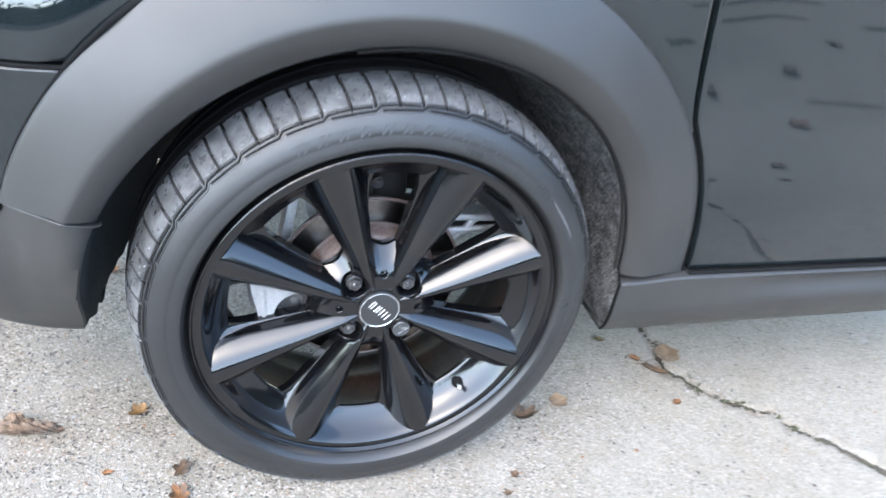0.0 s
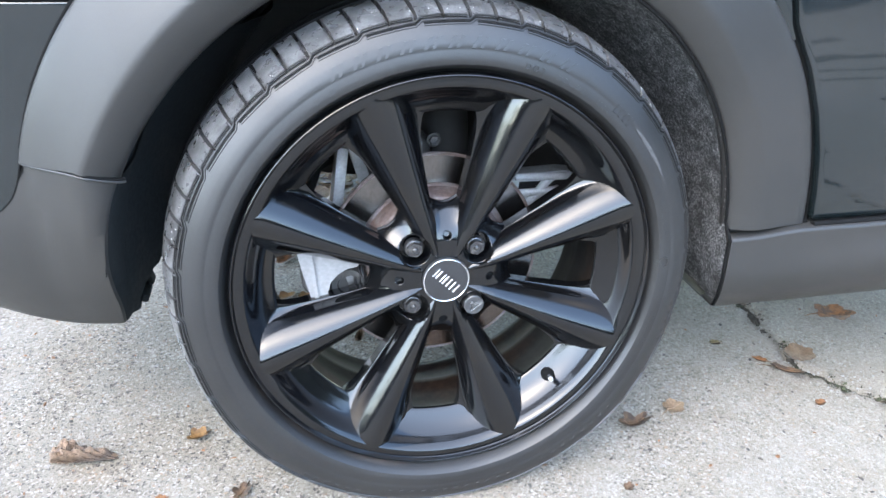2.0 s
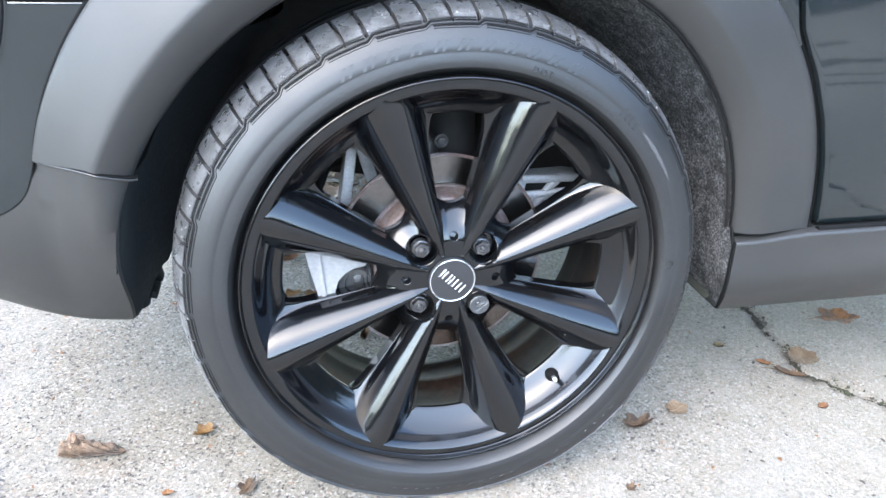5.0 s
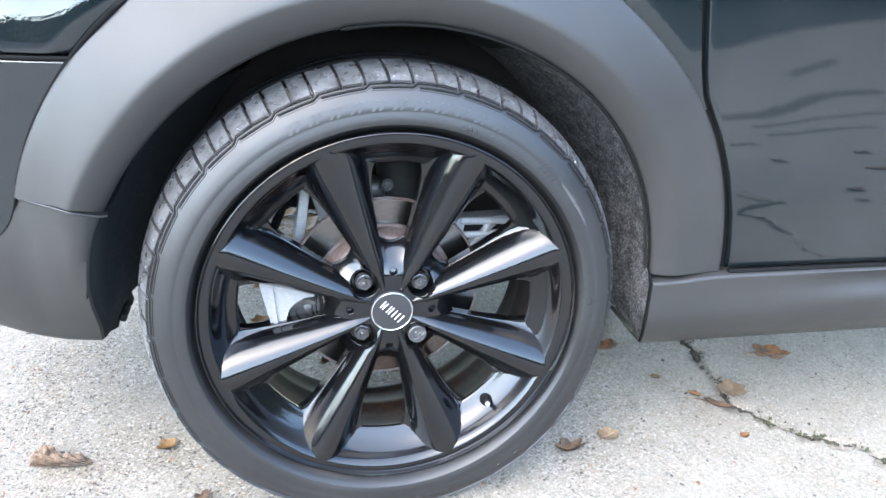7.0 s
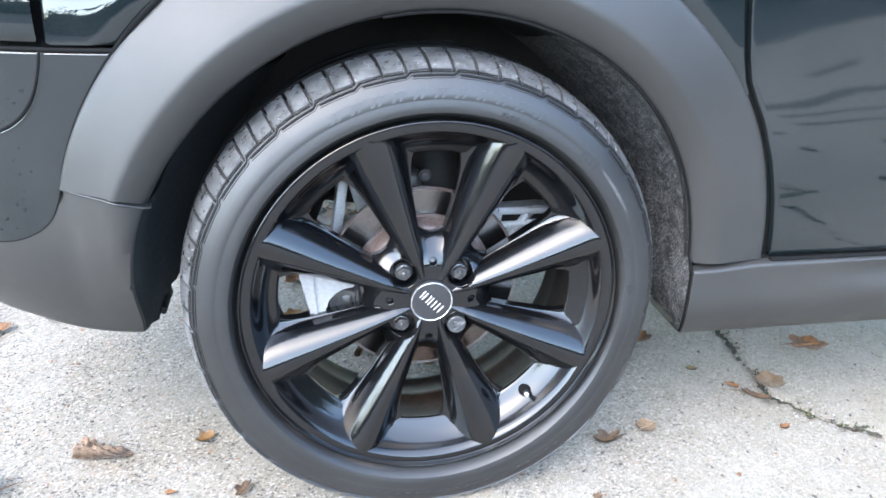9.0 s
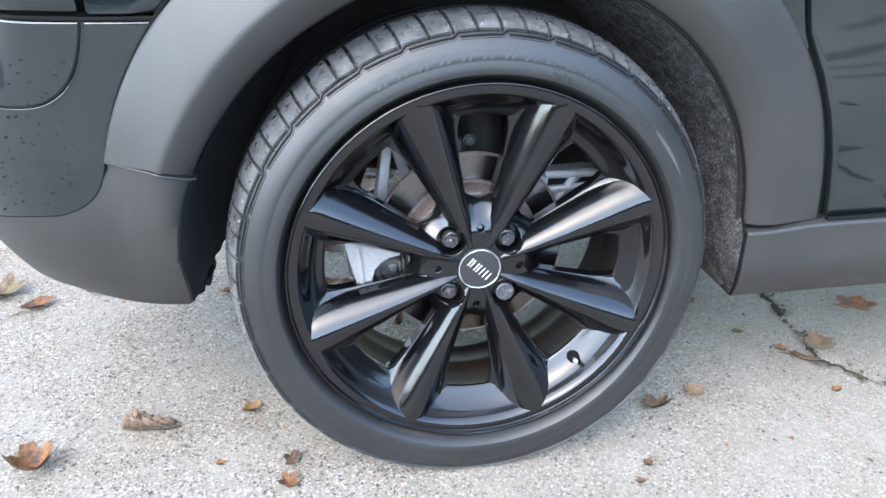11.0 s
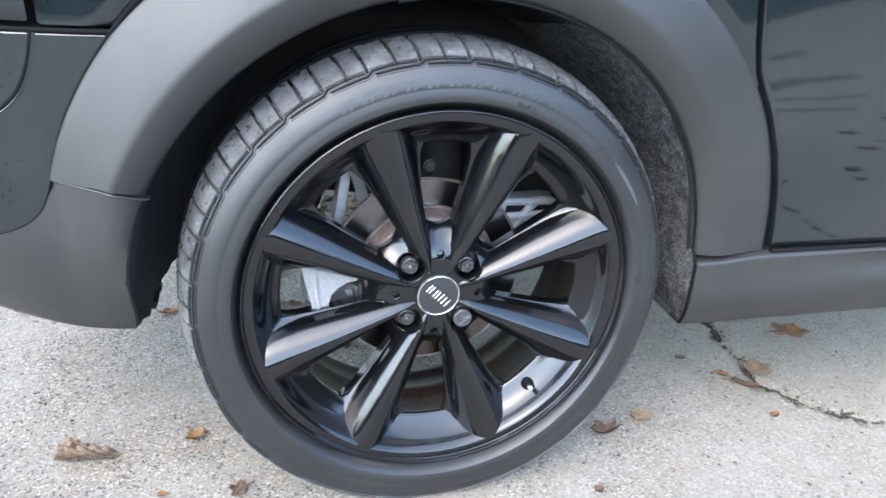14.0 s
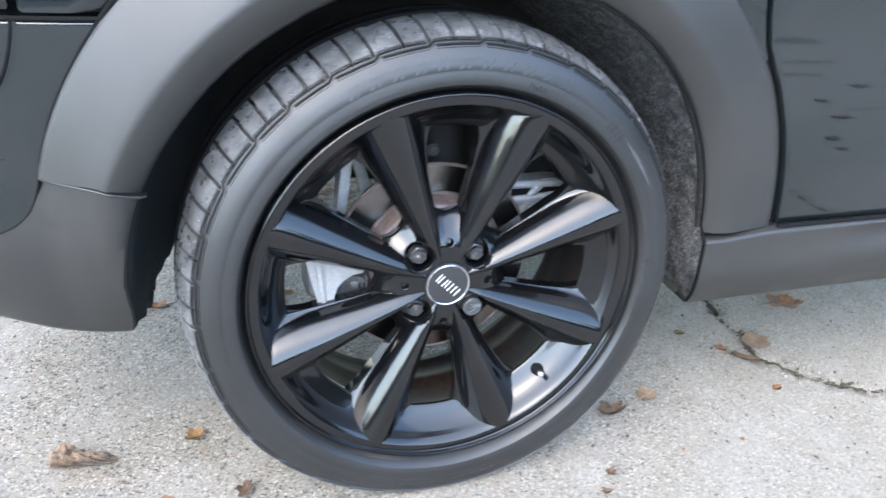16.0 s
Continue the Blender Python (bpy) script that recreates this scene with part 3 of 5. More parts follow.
tyre = part("tyre", tyre_geometry(), RUBBER, wheel, "low-profile black rubber tyre with worn grey shoulder", sharp=32)
tyre.data.materials.append(TREAD)
tyre.data.materials.append(BEAD)
tyre.data.materials.append(BLACK)
for f in tyre.data.polygons:
    c = f.center
    if math.hypot(c.x, c.z) > 0.2895 and c.y < 0.12:
        f.material_index = 1
        # inner ribs coloured black for the shade deep in the wheel well
        if c.y > 0.034:
            f.material_index = 3
    elif math.hypot(c.x, c.z) < 0.2408 and c.y < 0.05:
        f.material_index = 2


def ribbon(path, half, lift):
    """A low raised line along (angle, radius) points of the tyre wall."""
    verts = []
    for k, (a, r) in enumerate(path):
        a0, r0 = path[max(0, k - 1)]
        a1, r1 = path[min(len(path) - 1, k + 1)]
        dx, dr = (a1 - a0) * r, r1 - r0
        l = math.hypot(dx, dr) or 1
        na, nr = -dr / l / r, dx / l
        for s, up in ((-1, -0.0003), (-0.75, lift), (0.75, lift), (1, -0.0003)):
            verts.append(wall_point(a + na * half * s, r + nr * half * s, up))
    return verts, grid_faces(len(path), 4)


def fine_path(points, step=0.006):
    out = []
    for (a, r), (b, s) in zip(points, points[1:]):
        n = max(1, int(max(abs(b - a) / 0.02, abs(s - r) / step)))
        out += [(a + (b - a) * k / n, r + (s - r) * k / n) for k in range(n)]
    return out + [points[-1]]


def shoulder_lines():
    paths, dots = [], []
    for k in range(0, len(PITCH) - 1, 2):
        a0, a1, a2 = PITCH[k], PITCH[k + 1], PITCH[k + 2]
        wa, wb = a1 - a0, a2 - a1
        paths.append([(a2 - 0.06 * wb, 0.2888), (a1 + 0.12 * wb, 0.2884)])
        paths.append([(a2, 0.2846), (a1 + 0.05 * wb, 0.2848), (a1 - 0.20 * wa, 0.2886), (a0 + 0.02 * wa, 0.2888)])
        paths.append([(a1 - 0.25 * wa, 0.2849), (a0, 0.2846)])
        for p0, p1 in ((a0, a1), (a1, a2)):
            for f in (0.14, 0.86):
                dots.append(moved(block((0.0014, 0.0016, 0.0014), 0.0004, 1), Matrix.Translation(wall_point(p0 + f * (p1 - p0), 0.2914, 0.0))))
    floor = joined(*[ribbon(fine_path(p), 0.0011, 0.0002) for p in paths])
    ridge = joined(*[ribbon(fine_path([(a, r + d) for a, r in p]), 0.0007, 0.0010) for p in paths for d in (-0.0018, 0.0018)])
    return floor, ridge, joined(*dots)


floor, ridge, dots = shoulder_lines()
# no cut groove: its shade is a black strip laid on the wall
part("shoulder_groove", floor, BLACK, wheel, "black strip for the shade in the stepped shoulder groove", sharp=60)
part("shoulder_line", ridge, RUBBER, wheel, "low raised edges of the shoulder groove", sharp=60)
tagged(part("mould_pips", dots, RUBBER, wheel, "small raised moulding pips", sharp=60), kind="stuff")


def tread_dust(count, seed):
    """Pale grains caught on the shoulder blocks."""
    rng = random.Random(seed)
    grains = []
    for _ in range(count):
        a, r = radians(rng.uniform(40, 175)), rng.uniform(0.2925, 0.3005)
        grains.append(moved(block([rng.uniform(0.0006, 0.0016) for _ in range(3)], 0.0002, 1), Matrix.Translation(wall_point(a, r, 0.0002))))
    return joined(*grains)


DUST = material("pale_dust_grain", (0.4, 0.39, 0.37), 0.8, grain=0.2, grain_scale=500)
tagged(part("tread_dust", tread_dust(24, 12), DUST, wheel, "pale dust grains on the tyre shoulder"), kind="stuff")


def bar_on_wall(a, r, long_, tall, lean=0.0, lift=0.0006):
    """A low raised bar: long_ round the tyre, tall along the radius, its top leaning."""
    verts = []
    n = max(2, int(long_ / 0.003))
    for i in range(n + 1):
        u = (i / n - 0.5) * long_ / r
        for s, up in ((-0.5, -0.0002), (-0.46, lift), (0.46, lift), (0.5, -0.0002)):
            verts.append(wall_point(a + u - lean * s * tall / r, r + s * tall, up))
    return verts, grid_faces(n + 1, 4) + [(0, 1, 2, 3), tuple(n * 4 + q for q in (3, 2, 1, 0))]


# maker's lettering as plain slanted bars
for k in range(11):
    a = radians(116 - 5.1 * k)
    part("sidewall_bar", joined(bar_on_wall(a, 0.2670, 0.0036, 0.0115, 0.6, 0.0008), bar_on_wall(a - 0.030, 0.2670, 0.0030, 0.0115, 0.6, 0.0008)), RUBBER, wheel, "raised plain bar on the sidewall", sharp=60)
for a0, a1, n, r in ((232, 246, 6, 0.2770), (254, 286, 12, 0.2700), (296, 318, 8, 0.2710), (65, 58, 5, 0.2530), (53, 49.5, 3, 0.2530), (-14, -22, 6, 0.2540), (350, 340, 5, 0.2780), (122, 118, 2, 0.2530), (16, 11, 3, 0.2540)):
    row = [bar_on_wall(radians(a0 + (a1 - a0) * k / max(1, n - 1)), r, 0.0042, 0.0048, 0.1, 0.0004) for k in range(n)]
    part("sidewall_text_bar", joined(*row), RUBBER, wheel, "row of small raised plain bars", sharp=60)


def letters(text, size, a, r, step):
    out = []
    for k, ch in enumerate(text):
        cu = bpy.data.curves.new("letter", "FONT")
        cu.body, cu.size, cu.extrude, cu.align_x = ch, size, 0.0012, "CENTER"
        ob = bpy.data.objects.new("letter", cu)
        scene.collection.objects.link(ob)
        me = bpy.data.meshes.new_from_object(ob.evaluated_get(bpy.context.evaluated_depsgraph_get()))
        aa = a - k * step / r
        verts = []
        for v in me.vertices:
            p = wall_point(aa - v.co.x / r, r + v.co.y, 0.0002 + v.co.z)
            verts.append(p)
        out.append((verts, [tuple(q.vertices) for q in me.polygons]))
        bpy.data.objects.remove(ob)
        bpy.data.curves.remove(cu)
    return joined(*out)


part("sidewall_letters", letters("DOT", 0.0088, radians(73.0), 0.2500, 0.0085), RUBBER, wheel, "raised moulded letters DOT", sharp=60)
ca, cr = math.atan2(0.0123, 0.252), 0.2523
part("sidewall_ring_mark", ribbon([(ca + 0.0058 / cr * math.cos(q), cr + 0.0058 * math.sin(q)) for q in [2 * math.pi * k / 28 for k in range(29)]], 0.0011, 0.0014), RUBBER, wheel, "small raised ring mark", sharp=60)


def scuff(points, half):
    verts = []
    for k, (a, r) in enumerate(points):
        h = half * math.sin(math.pi * min(1, (k + 0.6) / len(points))) ** 0.5
        verts += [wall_point(a, r - h, 0.00035), wall_point(a, r, 0.0005), wall_point(a, r + h, 0.00035)]
    return verts, grid_faces(len(points), 3)


part("sidewall_scuff", scuff([(radians(41 - 1.1 * k), 0.2625 + 0.0001 * k) for k in range(14)], 0.0022), SCUFF, wheel, "pale grey scuff on the sidewall")

part("sidewall_patch", joined(*[bar_on_wall(radians(43.5 + 1.6 * k), 0.2610, 0.0040, 0.0105, 0.2, 0.0006) for k in range(4)]), BEAD, wheel, "small dark moulded patch", sharp=60)

# ---- brake and suspension behind the wheel ----
AXLE = pose(*HUB, -2, 0, 1)
disc = part("brake_disc", lathe([(0.094, 0.061), (0.1265, 0.061), (0.1285, 0.0625), (0.1285, 0.0695), (0.1265, 0.071), (0.094, 0.071)], 120, closed=True), DISC, car, "worn steel brake disc with rusty rim", AXLE)
part("disc_hat", lathe([(0.0935, 0.0612), (0.0925, 0.0650), (0.0885, 0.0640), (0.0868, 0.0600), (0.0850, 0.0430), (0.0830, 0.0400), (0.0790, 0.0385), (0.02, 0.0385), (0.02, 0.06)], 100), RUST, disc, "rust-streaked disc hat")
part("disc_lip", lathe([(0.1262, 0.0606), (0.1290, 0.0600), (0.1300, 0.0625), (0.1292, 0.0650)], 100), RUST, disc)

caliper = part("brake_caliper", moved(block((0.050, 0.060, 0.074), 0.014, 4), pose(-0.132, 0.092, -0.006, 0, 6, 0)), CALIPER, car, "oxidised aluminium brake caliper", AXLE)
BRACKET = [(-0.164, 0.040), (-0.145, 0.034), (-0.120, 0.024), (-0.093, 0.016), (-0.096, 0.011), (-0.108, 0.009), (-0.119, 0.003), (-0.127, -0.006), (-0.131, -0.018), (-0.130, -0.030),
           (-0.123, -0.040), (-0.124, -0.052), (-0.144, -0.050), (-0.149, -0.033), (-0.153, -0.012), (-0.159, 0.012)]
part("caliper_bracket", plate(BRACKET, 0.026, 0.066), CALIPER, caliper, "pale cast caliper bracket")
part("piston_housing", lathe([(0.0005, 0.040), (0.011, 0.040), (0.0125, 0.037), (0.0190, 0.037), (0.0215, 0.040), (0.0220, 0.045), (0.0220, 0.075)], 40), DARK_METAL, caliper, "dark caliper piston housing", Matrix.Translation((-0.107, 0.0, -0.017)))
part("caliper_rib", plate([(-0.153, 0.034), (-0.147, 0.035), (-0.139, -0.048), (-0.143, -0.049)], 0.0225, 0.030), CALIPER, caliper)
part("guide_pin", tube([(-0.1060, 0.054, -0.016), (-0.0960, 0.054, -0.012), (-0.0840, 0.053, -0.009)], [0.0165, 0.0165, 0.015], 18), DARK_METAL, caliper, "ribbed dark guide sleeve")
for k in range(3):
    part("sleeve_rib", lathe([(0.0165, -0.0015), (0.0182, 0), (0.0165, 0.0015)], 24), STEEL, caliper, "", pose(-0.088 - 0.005 * k, 0.0535, -0.010 - 0.001 * k, 0, 0, 90))

arm = part("trailing_arm", plate([(0.076, 0.040), (0.090, 0.066), (0.104, 0.088), (0.166, 0.090), (0.205, 0.084), (0.205, 0.062), (0.166, 0.060), (0.136, 0.055), (0.122, 0.034), (0.098, 0.021), (0.082, 0.020)], 0.084, 0.110), ALLOY, car, "dull cast aluminium suspension arm", AXLE)
part("arm_rib", tube([(0.104, 0.083, 0.030), (0.128, 0.081, 0.056), (0.150, 0.083, 0.084)], 0.005, 10), ALLOY, arm)
part("arm_rib", tube([(0.092, 0.083, 0.064), (0.135, 0.080, 0.066), (0.200, 0.083, 0.068)], 0.005, 10), ALLOY, arm)
part("arm_rib", tube([(0.106, 0.083, 0.086), (0.150, 0.081, 0.085), (0.200, 0.083, 0.082)], 0.005, 10), ALLOY, arm)
# the arm is solid; black plates paint the shade of its hollows
part("arm_recess", plate([(0.108, 0.050), (0.146, 0.078), (0.112, 0.079)], 0.0832, 0.086), BLACK, arm, "black plate for the shaded hollow between the ribs")
part("arm_recess", plate([(0.138, 0.061), (0.196, 0.064), (0.196, 0.079), (0.160, 0.080)], 0.0832, 0.086), BLACK, arm, "black plate for the shaded hollow between the ribs")
part("arm_bush", lathe([(0.0005, 0.050), (0.022, 0.050), (0.026, 0.054), (0.026, 0.080)], 32), RUST, arm, "rust-brown rubber bush", Matrix.Translation((0.086, 0.012, 0.040)))
strut = part("damper", tube([(0.030, 0.135, 0.080), (0.026, 0.135, 0.17), (0.022, 0.135, 0.30)], [0.030, 0.030, 0.028], 24), UNDER, car, "black dirty suspension damper", AXLE)
part("damper_bolt", lathe([(0.0005, 0.0870), (0.0030, 0.0870), (0.0032, 0.0858), (0.0070, 0.0858), (0.0078, 0.0866), (0.0078, 0.100)], 6), STEEL, strut, "bare steel bolt head", Matrix.Translation((0.006, 0.0, 0.136)) @ Matrix.Diagonal((0.8, 1, 0.8, 1)))
part("damper_washer", lathe([(0.004, 0.0895), (0.0105, 0.0895), (0.0105, 0.094)], 28), DARK_METAL, strut, "", Matrix.Translation((0.006, 0.0, 0.136)) @ Matrix.Diagonal((0.8, 1, 0.8, 1)))
part("damper_collar", lathe([(0.030, 0.0), (0.034, 0.004), (0.034, 0.012), (0.030, 0.016)], 28), DARK_METAL, strut, "", pose(0.026, 0.135, 0.175, 90, 0, 0))
part("hub_carrier", joined(moved(block((0.11, 0.045, 0.14), 0.02, 3), pose(0.03, 0.110, 0.035)), moved(block((0.05, 0.04, 0.10), 0.012, 3), pose(-0.02, 0.115, 0.09))), DARK_METAL, car, "dark cast hub carrier", AXLE)
part("brake_backing", joined(moved(block((0.013, 0.030, 0.085), 0.002, 2), pose(-0.107, 0.098, 0.092, 0, 8, 0)), moved(block((0.014, 0.008, 0.075), 0.002, 2), pose(-0.084, 0.104, 0.116, 0, -16, 0)), moved(block((0.007, 0.014, 0.007), 0.002, 2), pose(-0.093, 0.088, 0.134))), ALLOY, car, "grey steel backing brackets", AXLE)
part("brake_hose", tube([(-0.15, 0.10, 0.06), (-0.13, 0.12, 0.10), (-0.09, 0.13, 0.12), (-0.075, 0.14, 0.18), (-0.08, 0.15, 0.24)], 0.006, 10), BLACK, car, "black rubber brake hose", AXLE)
part("axle_tube", tube([(0.0, 0.11, 0.0), (0.02, 0.4, 0.01), (0.02, 0.8, 0.02)], 0.028, 16), UNDER, car, "dark axle shaft", AXLE)


# ---- body panels round the wheel ----
Z_BUMP, Z_SILL, Z_TOP = 0.448, 0.316, 1.0
R_IN, R_OUT = 0.354, 0.463
REACH = 0.332


def corner(phi, z, out=0.0):
    """A point of the rear quarter: straight side, then round the back corner; tucked in towards the bottom."""
    tuck = 1.65 * max(0.0, 0.40 - z) ** 2 + 3.0 * max(0.0, min(z, 0.72) - 0.628) ** 2 + 0.55 * max(0.0, z - 0.72) - out
    if phi <= 0:
        return Vector((-0.34 - REACH * phi, 0.008 + tuck, z))
    return Vector((-0.34 - (REACH - tuck) * math.sin(phi), 0.008 + tuck + (0.27 - tuck * 0.3) * (1 - math.cos(phi)), z))


def phi_of(x):
    return (-0.34 - x) / REACH if x > -0.34 else math.asin(min(1.0, (-0.34 - x) / REACH))


def lip_y(a):
    return -0.016 + 0.025 * smooth01((radians(75) - a) / radians(70))


def lip_r(a):
    """Radius of the arch's lip: drawn in over the back of the tyre, a little wider at the front."""
    return R_IN + interp(math.degrees(a), [(8, 0.0), (25, 0.003), (50, 0.0035), (72, 0.0), (90, -0.003), (118, -0.0055), (140, -0.004), (156, 0.0)])


def arch_section(a):
    """(radius, y) of the arch trim at an angle, from the inside of the lip to the outer edge."""
    tuck = smooth01((radians(75) - a) / radians(70))
    outer = R_OUT + 0.0055 * smooth01(1 - abs(a - radians(27)) / radians(24)) + interp(math.degrees(a), [(90, 0.0), (118, 0.0), (135, -0.007), (150, -0.014), (162, -0.022)])
    lip = lip_y(a)
    crest = -0.0290 + 0.032 * tuck
    edge = 0.013 + 0.001 * tuck
    if a > radians(120):
        edge += (corner(phi_of(outer * math.cos(a)), HUB.z + outer * math.sin(a)).y - 0.003 - edge) * smooth01((a - radians(120)) / radians(20))
    rin = lip_r(a)
    w = outer - rin
    return [(rin + 0.008, lip + 0.030), (rin + 0.0010, lip + 0.021), (rin, lip + 0.014), (rin + 0.0018, lip + 0.0075), (rin + 0.0065, lip + 0.0012), (rin + 0.20 * w, lip + (crest - lip) * 0.56), (rin + 0.312 * w, crest + 0.0005),
            (rin + 0.345 * w, crest + 0.0003), (rin + 0.39 * w, crest + (edge - crest) * 0.045), (rin + 0.50 * w, crest + (edge - crest) * 0.20), (rin + 0.68 * w, crest + (edge - crest) * 0.46), (rin + 0.86 * w, crest + (edge - crest) * 0.75),
            (outer - 0.004, edge - 0.0025), (outer - 0.001, edge), (outer, edge + 0.004), (outer, edge + 0.022)]


def joint_z(x):
    """Height of the joint between arch trim and lower bumper, drooping towards the lip."""
    u = min(1.0, max(0.0, (x + 0.4165) / 0.0995))
    return Z_BUMP + 0.0015 * math.sin(math.pi * u) - 0.007 * u * u - 0.008 * smooth01((u - 0.55) / 0.45)


def arch_trim():
    n, verts = 150, []
    for i in range(n):
        u = i / (n - 1)
        a = radians(3.6) + (math.pi - radians(25.0) - radians(3.6)) * u
        sec = arch_section(a)
        for r, y in sec:
            lo = math.asin((Z_SILL + 0.0030 - HUB.z + 0.07 * max(0, R_IN + 0.02 - r)) / r)
            hi = math.pi - math.asin((joint_z(-math.sqrt(r * r - (Z_BUMP - HUB.z) ** 2)) + 0.0008 - HUB.z) / r)
            aa = lo + (hi - lo) * u
            verts.append((r * math.cos(aa), y, HUB.z + r * math.sin(aa)))
    return verts, grid_faces(n, len(sec))


part("wheel_arch_trim", arch_trim(), PLASTIC, car, "matt dark grey plastic wheel arch trim", sharp=50)


def flare(p):
    """Carries the arch trim's section on into the lower bumper, fading out downwards."""
    dx, dz = p.x, Z_BUMP - HUB.z
    r, a = math.hypot(dx, dz), math.atan2(dz, dx)
    sec = arch_section(a)[2:14]
    if r >= sec[-1][0]:
        return p
    at = float(np.interp(max(r, sec[0][0]), [q[0] for q in sec], [q[1] for q in sec]))
    base = corner(phi_of(p.x), Z_BUMP).y
    k = smooth01((p.z - 0.20) / 0.24)
    return Vector((p.x, p.y + (at - base) * k, p.z))


SEAM = [(-0.66, 0.372), (-0.60, 0.360), (-0.578, 0.360), (-0.545, 0.367), (-0.51, 0.374), (-0.487, 0.378), (-0.469, 0.384), (-0.45, 0.394), (-0.438, 0.404), (-0.43, 0.414), (-0.422, 0.431), (-0.4165, 0.4475), (-0.30, 0.4480)]


def seam_z(x):
    return interp(x, SEAM)


def well_x(z):
    return -math.sqrt(max(1e-6, (R_IN + 0.0) ** 2 - (z - HUB.z) ** 2)) if z > HUB.z else -R_IN - 2.0 * (HUB.z - z) ** 2


def lower_bumper():
    verts, cols = [], 60
    zs = [0.4477] + [0.4465 - 0.2055 * k / 34 for k in range(35)]
    phi1 = 2.2
    for z in zs:
        x0 = well_x(z + (joint_z(-0.317) - Z_BUMP) * smooth01((z - 0.36) / 0.085))
        p0 = phi_of(x0)
        line = []
        inner = flare(Vector((x0, corner(p0, z).y, z)))
        inner.z += (joint_z(inner.x) - Z_BUMP) * smooth01((inner.z - 0.36) / 0.085)
        line += [inner + Vector((0.010, 0.02 + 0.13 * smooth01((z - 0.225) / 0.10), 0.0)), inner + Vector((0.002, 0.02, 0)), inner + Vector((0.0, 0.006, 0)), inner + Vector((-0.002, 0.001, 0))]
        for k in range(1, cols):
            u = k / (cols - 1)
            p = p0 + (phi1 - p0) * u
            q = corner(p, z)
            top = seam_z(q.x) - 0.0004
            lift = 0.010 * smooth01((-0.40 - q.x) / 0.12) - 0.006 * smooth01((-0.50 - q.x) / 0.13)
            if z > top:
                q = corner(p, top)
            q = flare(q)
            q.z += (joint_z(q.x) - Z_BUMP) * smooth01((q.z - 0.36) / 0.085)
            q.z = q.z + lift * smooth01((0.40 - z) / 0.17)
            line.append(q)
        verts += line
    n = cols + 3
    # bottom turned under
    last = verts[-n:]
    for dz, dy in ((-0.003, 0.008), (0.006, 0.03), (0.012, 0.09)):
        verts += [Vector((v.x * (1 - 0.15 * dy), v.y + dy, v.z + dz)) for v in last]
    return verts, grid_faces(len(zs) + 3, n)


low_bumper = part("lower_bumper", lower_bumper(), PLASTIC, car, "matt dark grey plastic lower rear bumper", sharp=50)
low_bumper.data.materials.append(LINER)
for f in low_bumper.data.polygons:
    cols_of = [k % 63 for k in f.vertices]
    if max(cols_of) <= 2 and max(low_bumper.data.vertices[k].co.x for k in f.vertices) > -0.375:
        f.material_index = 1
part("bumper_bracket", joined(moved(block((0.016, 0.03, 0.012), 0.003, 2), pose(-0.352, 0.128, 0.236, 0, 20, 0)), moved(block((0.010, 0.02, 0.05), 0.003, 2), pose(-0.350, 0.150, 0.262, 0, -10, 0))), LINER, car, "torn black bumper bracket")

Z_WAIST = 0.598
GROOVE = [(-0.66, 0.5030), (-0.60, 0.5028), (-0.55, 0.5030), (-0.515, 0.5040), (-0.49, 0.5062), (-0.47, 0.5115), (-0.452, 0.5215), (-0.438, 0.5345), (-0.427, 0.5510), (-0.4185, 0.5710), (-0.4130, 0.5900), (-0.4112, 0.6000)]


def eased(points, steps=10):
    """A smooth curve through points of a plane."""
    out = []
    for k in range(len(points) - 1):
        p = [Vector(points[min(len(points) - 1, max(0, k + d))]) for d in (-1, 0, 1, 2)]
        for i in range(steps):
            u = i / steps
            out.append(0.5 * (2 * p[1] + (p[2] - p[0]) * u + (2 * p[0] - 5 * p[1] + 4 * p[2] - p[3]) * u * u + (3 * p[1] - p[0] - 3 * p[2] + p[3]) * u ** 3))
    return out + [Vector(points[-1])]


def bumper_lean(x, z):
    """How far the bumper's upper half leans in as it turns the corner."""
    return 0.18 * max(0.0, min(z, Z_WAIST) - 0.520) * smooth01((-0.474 - x) / 0.07)


def bumper_paint():
    """The painted bumper below the waist, behind the arch, with a rolled top edge."""
    cols, rows, verts = 120, 60, []
    for j in range(cols):
        p = phi_of(-0.330) + (2.2 - phi_of(-0.330)) * (j / (cols - 1)) ** 1.4
        x = corner(p, 0.5).x
        z0 = seam_z(x) + 0.0008
        for k in range(rows):
            z = z0 + (Z_WAIST - z0) * (1 - (1 - k / (rows - 1)) ** 1.4)
            verts.append(corner(p, z, -bumper_lean(x, z) - 0.003 * smooth01(1 - (Z_WAIST - z) / 0.003)))
    return verts, grid_faces(cols, rows)


bumper = part("rear_bumper", bumper_paint(), PAINT, car, "gloss black painted rear bumper with dried mud specks", sharp=60)
groove_line = eased(GROOVE)
part("bumper_groove", tube([corner(phi_of(x), z, -0.0006) for x, z in groove_line], 0.0022, 10), BLACK, car, "dark curved joint line in the rear bumper")
part("bumper_groove_edge", tube([corner(phi_of(x), z, -0.0014) + Vector((0.0022, 0, -0.0030)) for x, z in groove_line], 0.0028, 12), PAINT, car, "rolled gloss edge under the joint line")
seam_line = [corner(phi_of(v.x), v.y + 0.0004, -0.0012) for v in eased(SEAM[:-1], 8)]
part("bumper_seam", tube(seam_line, 0.0016, 8), BLACK, car, "dark joint between painted and grey bumper")
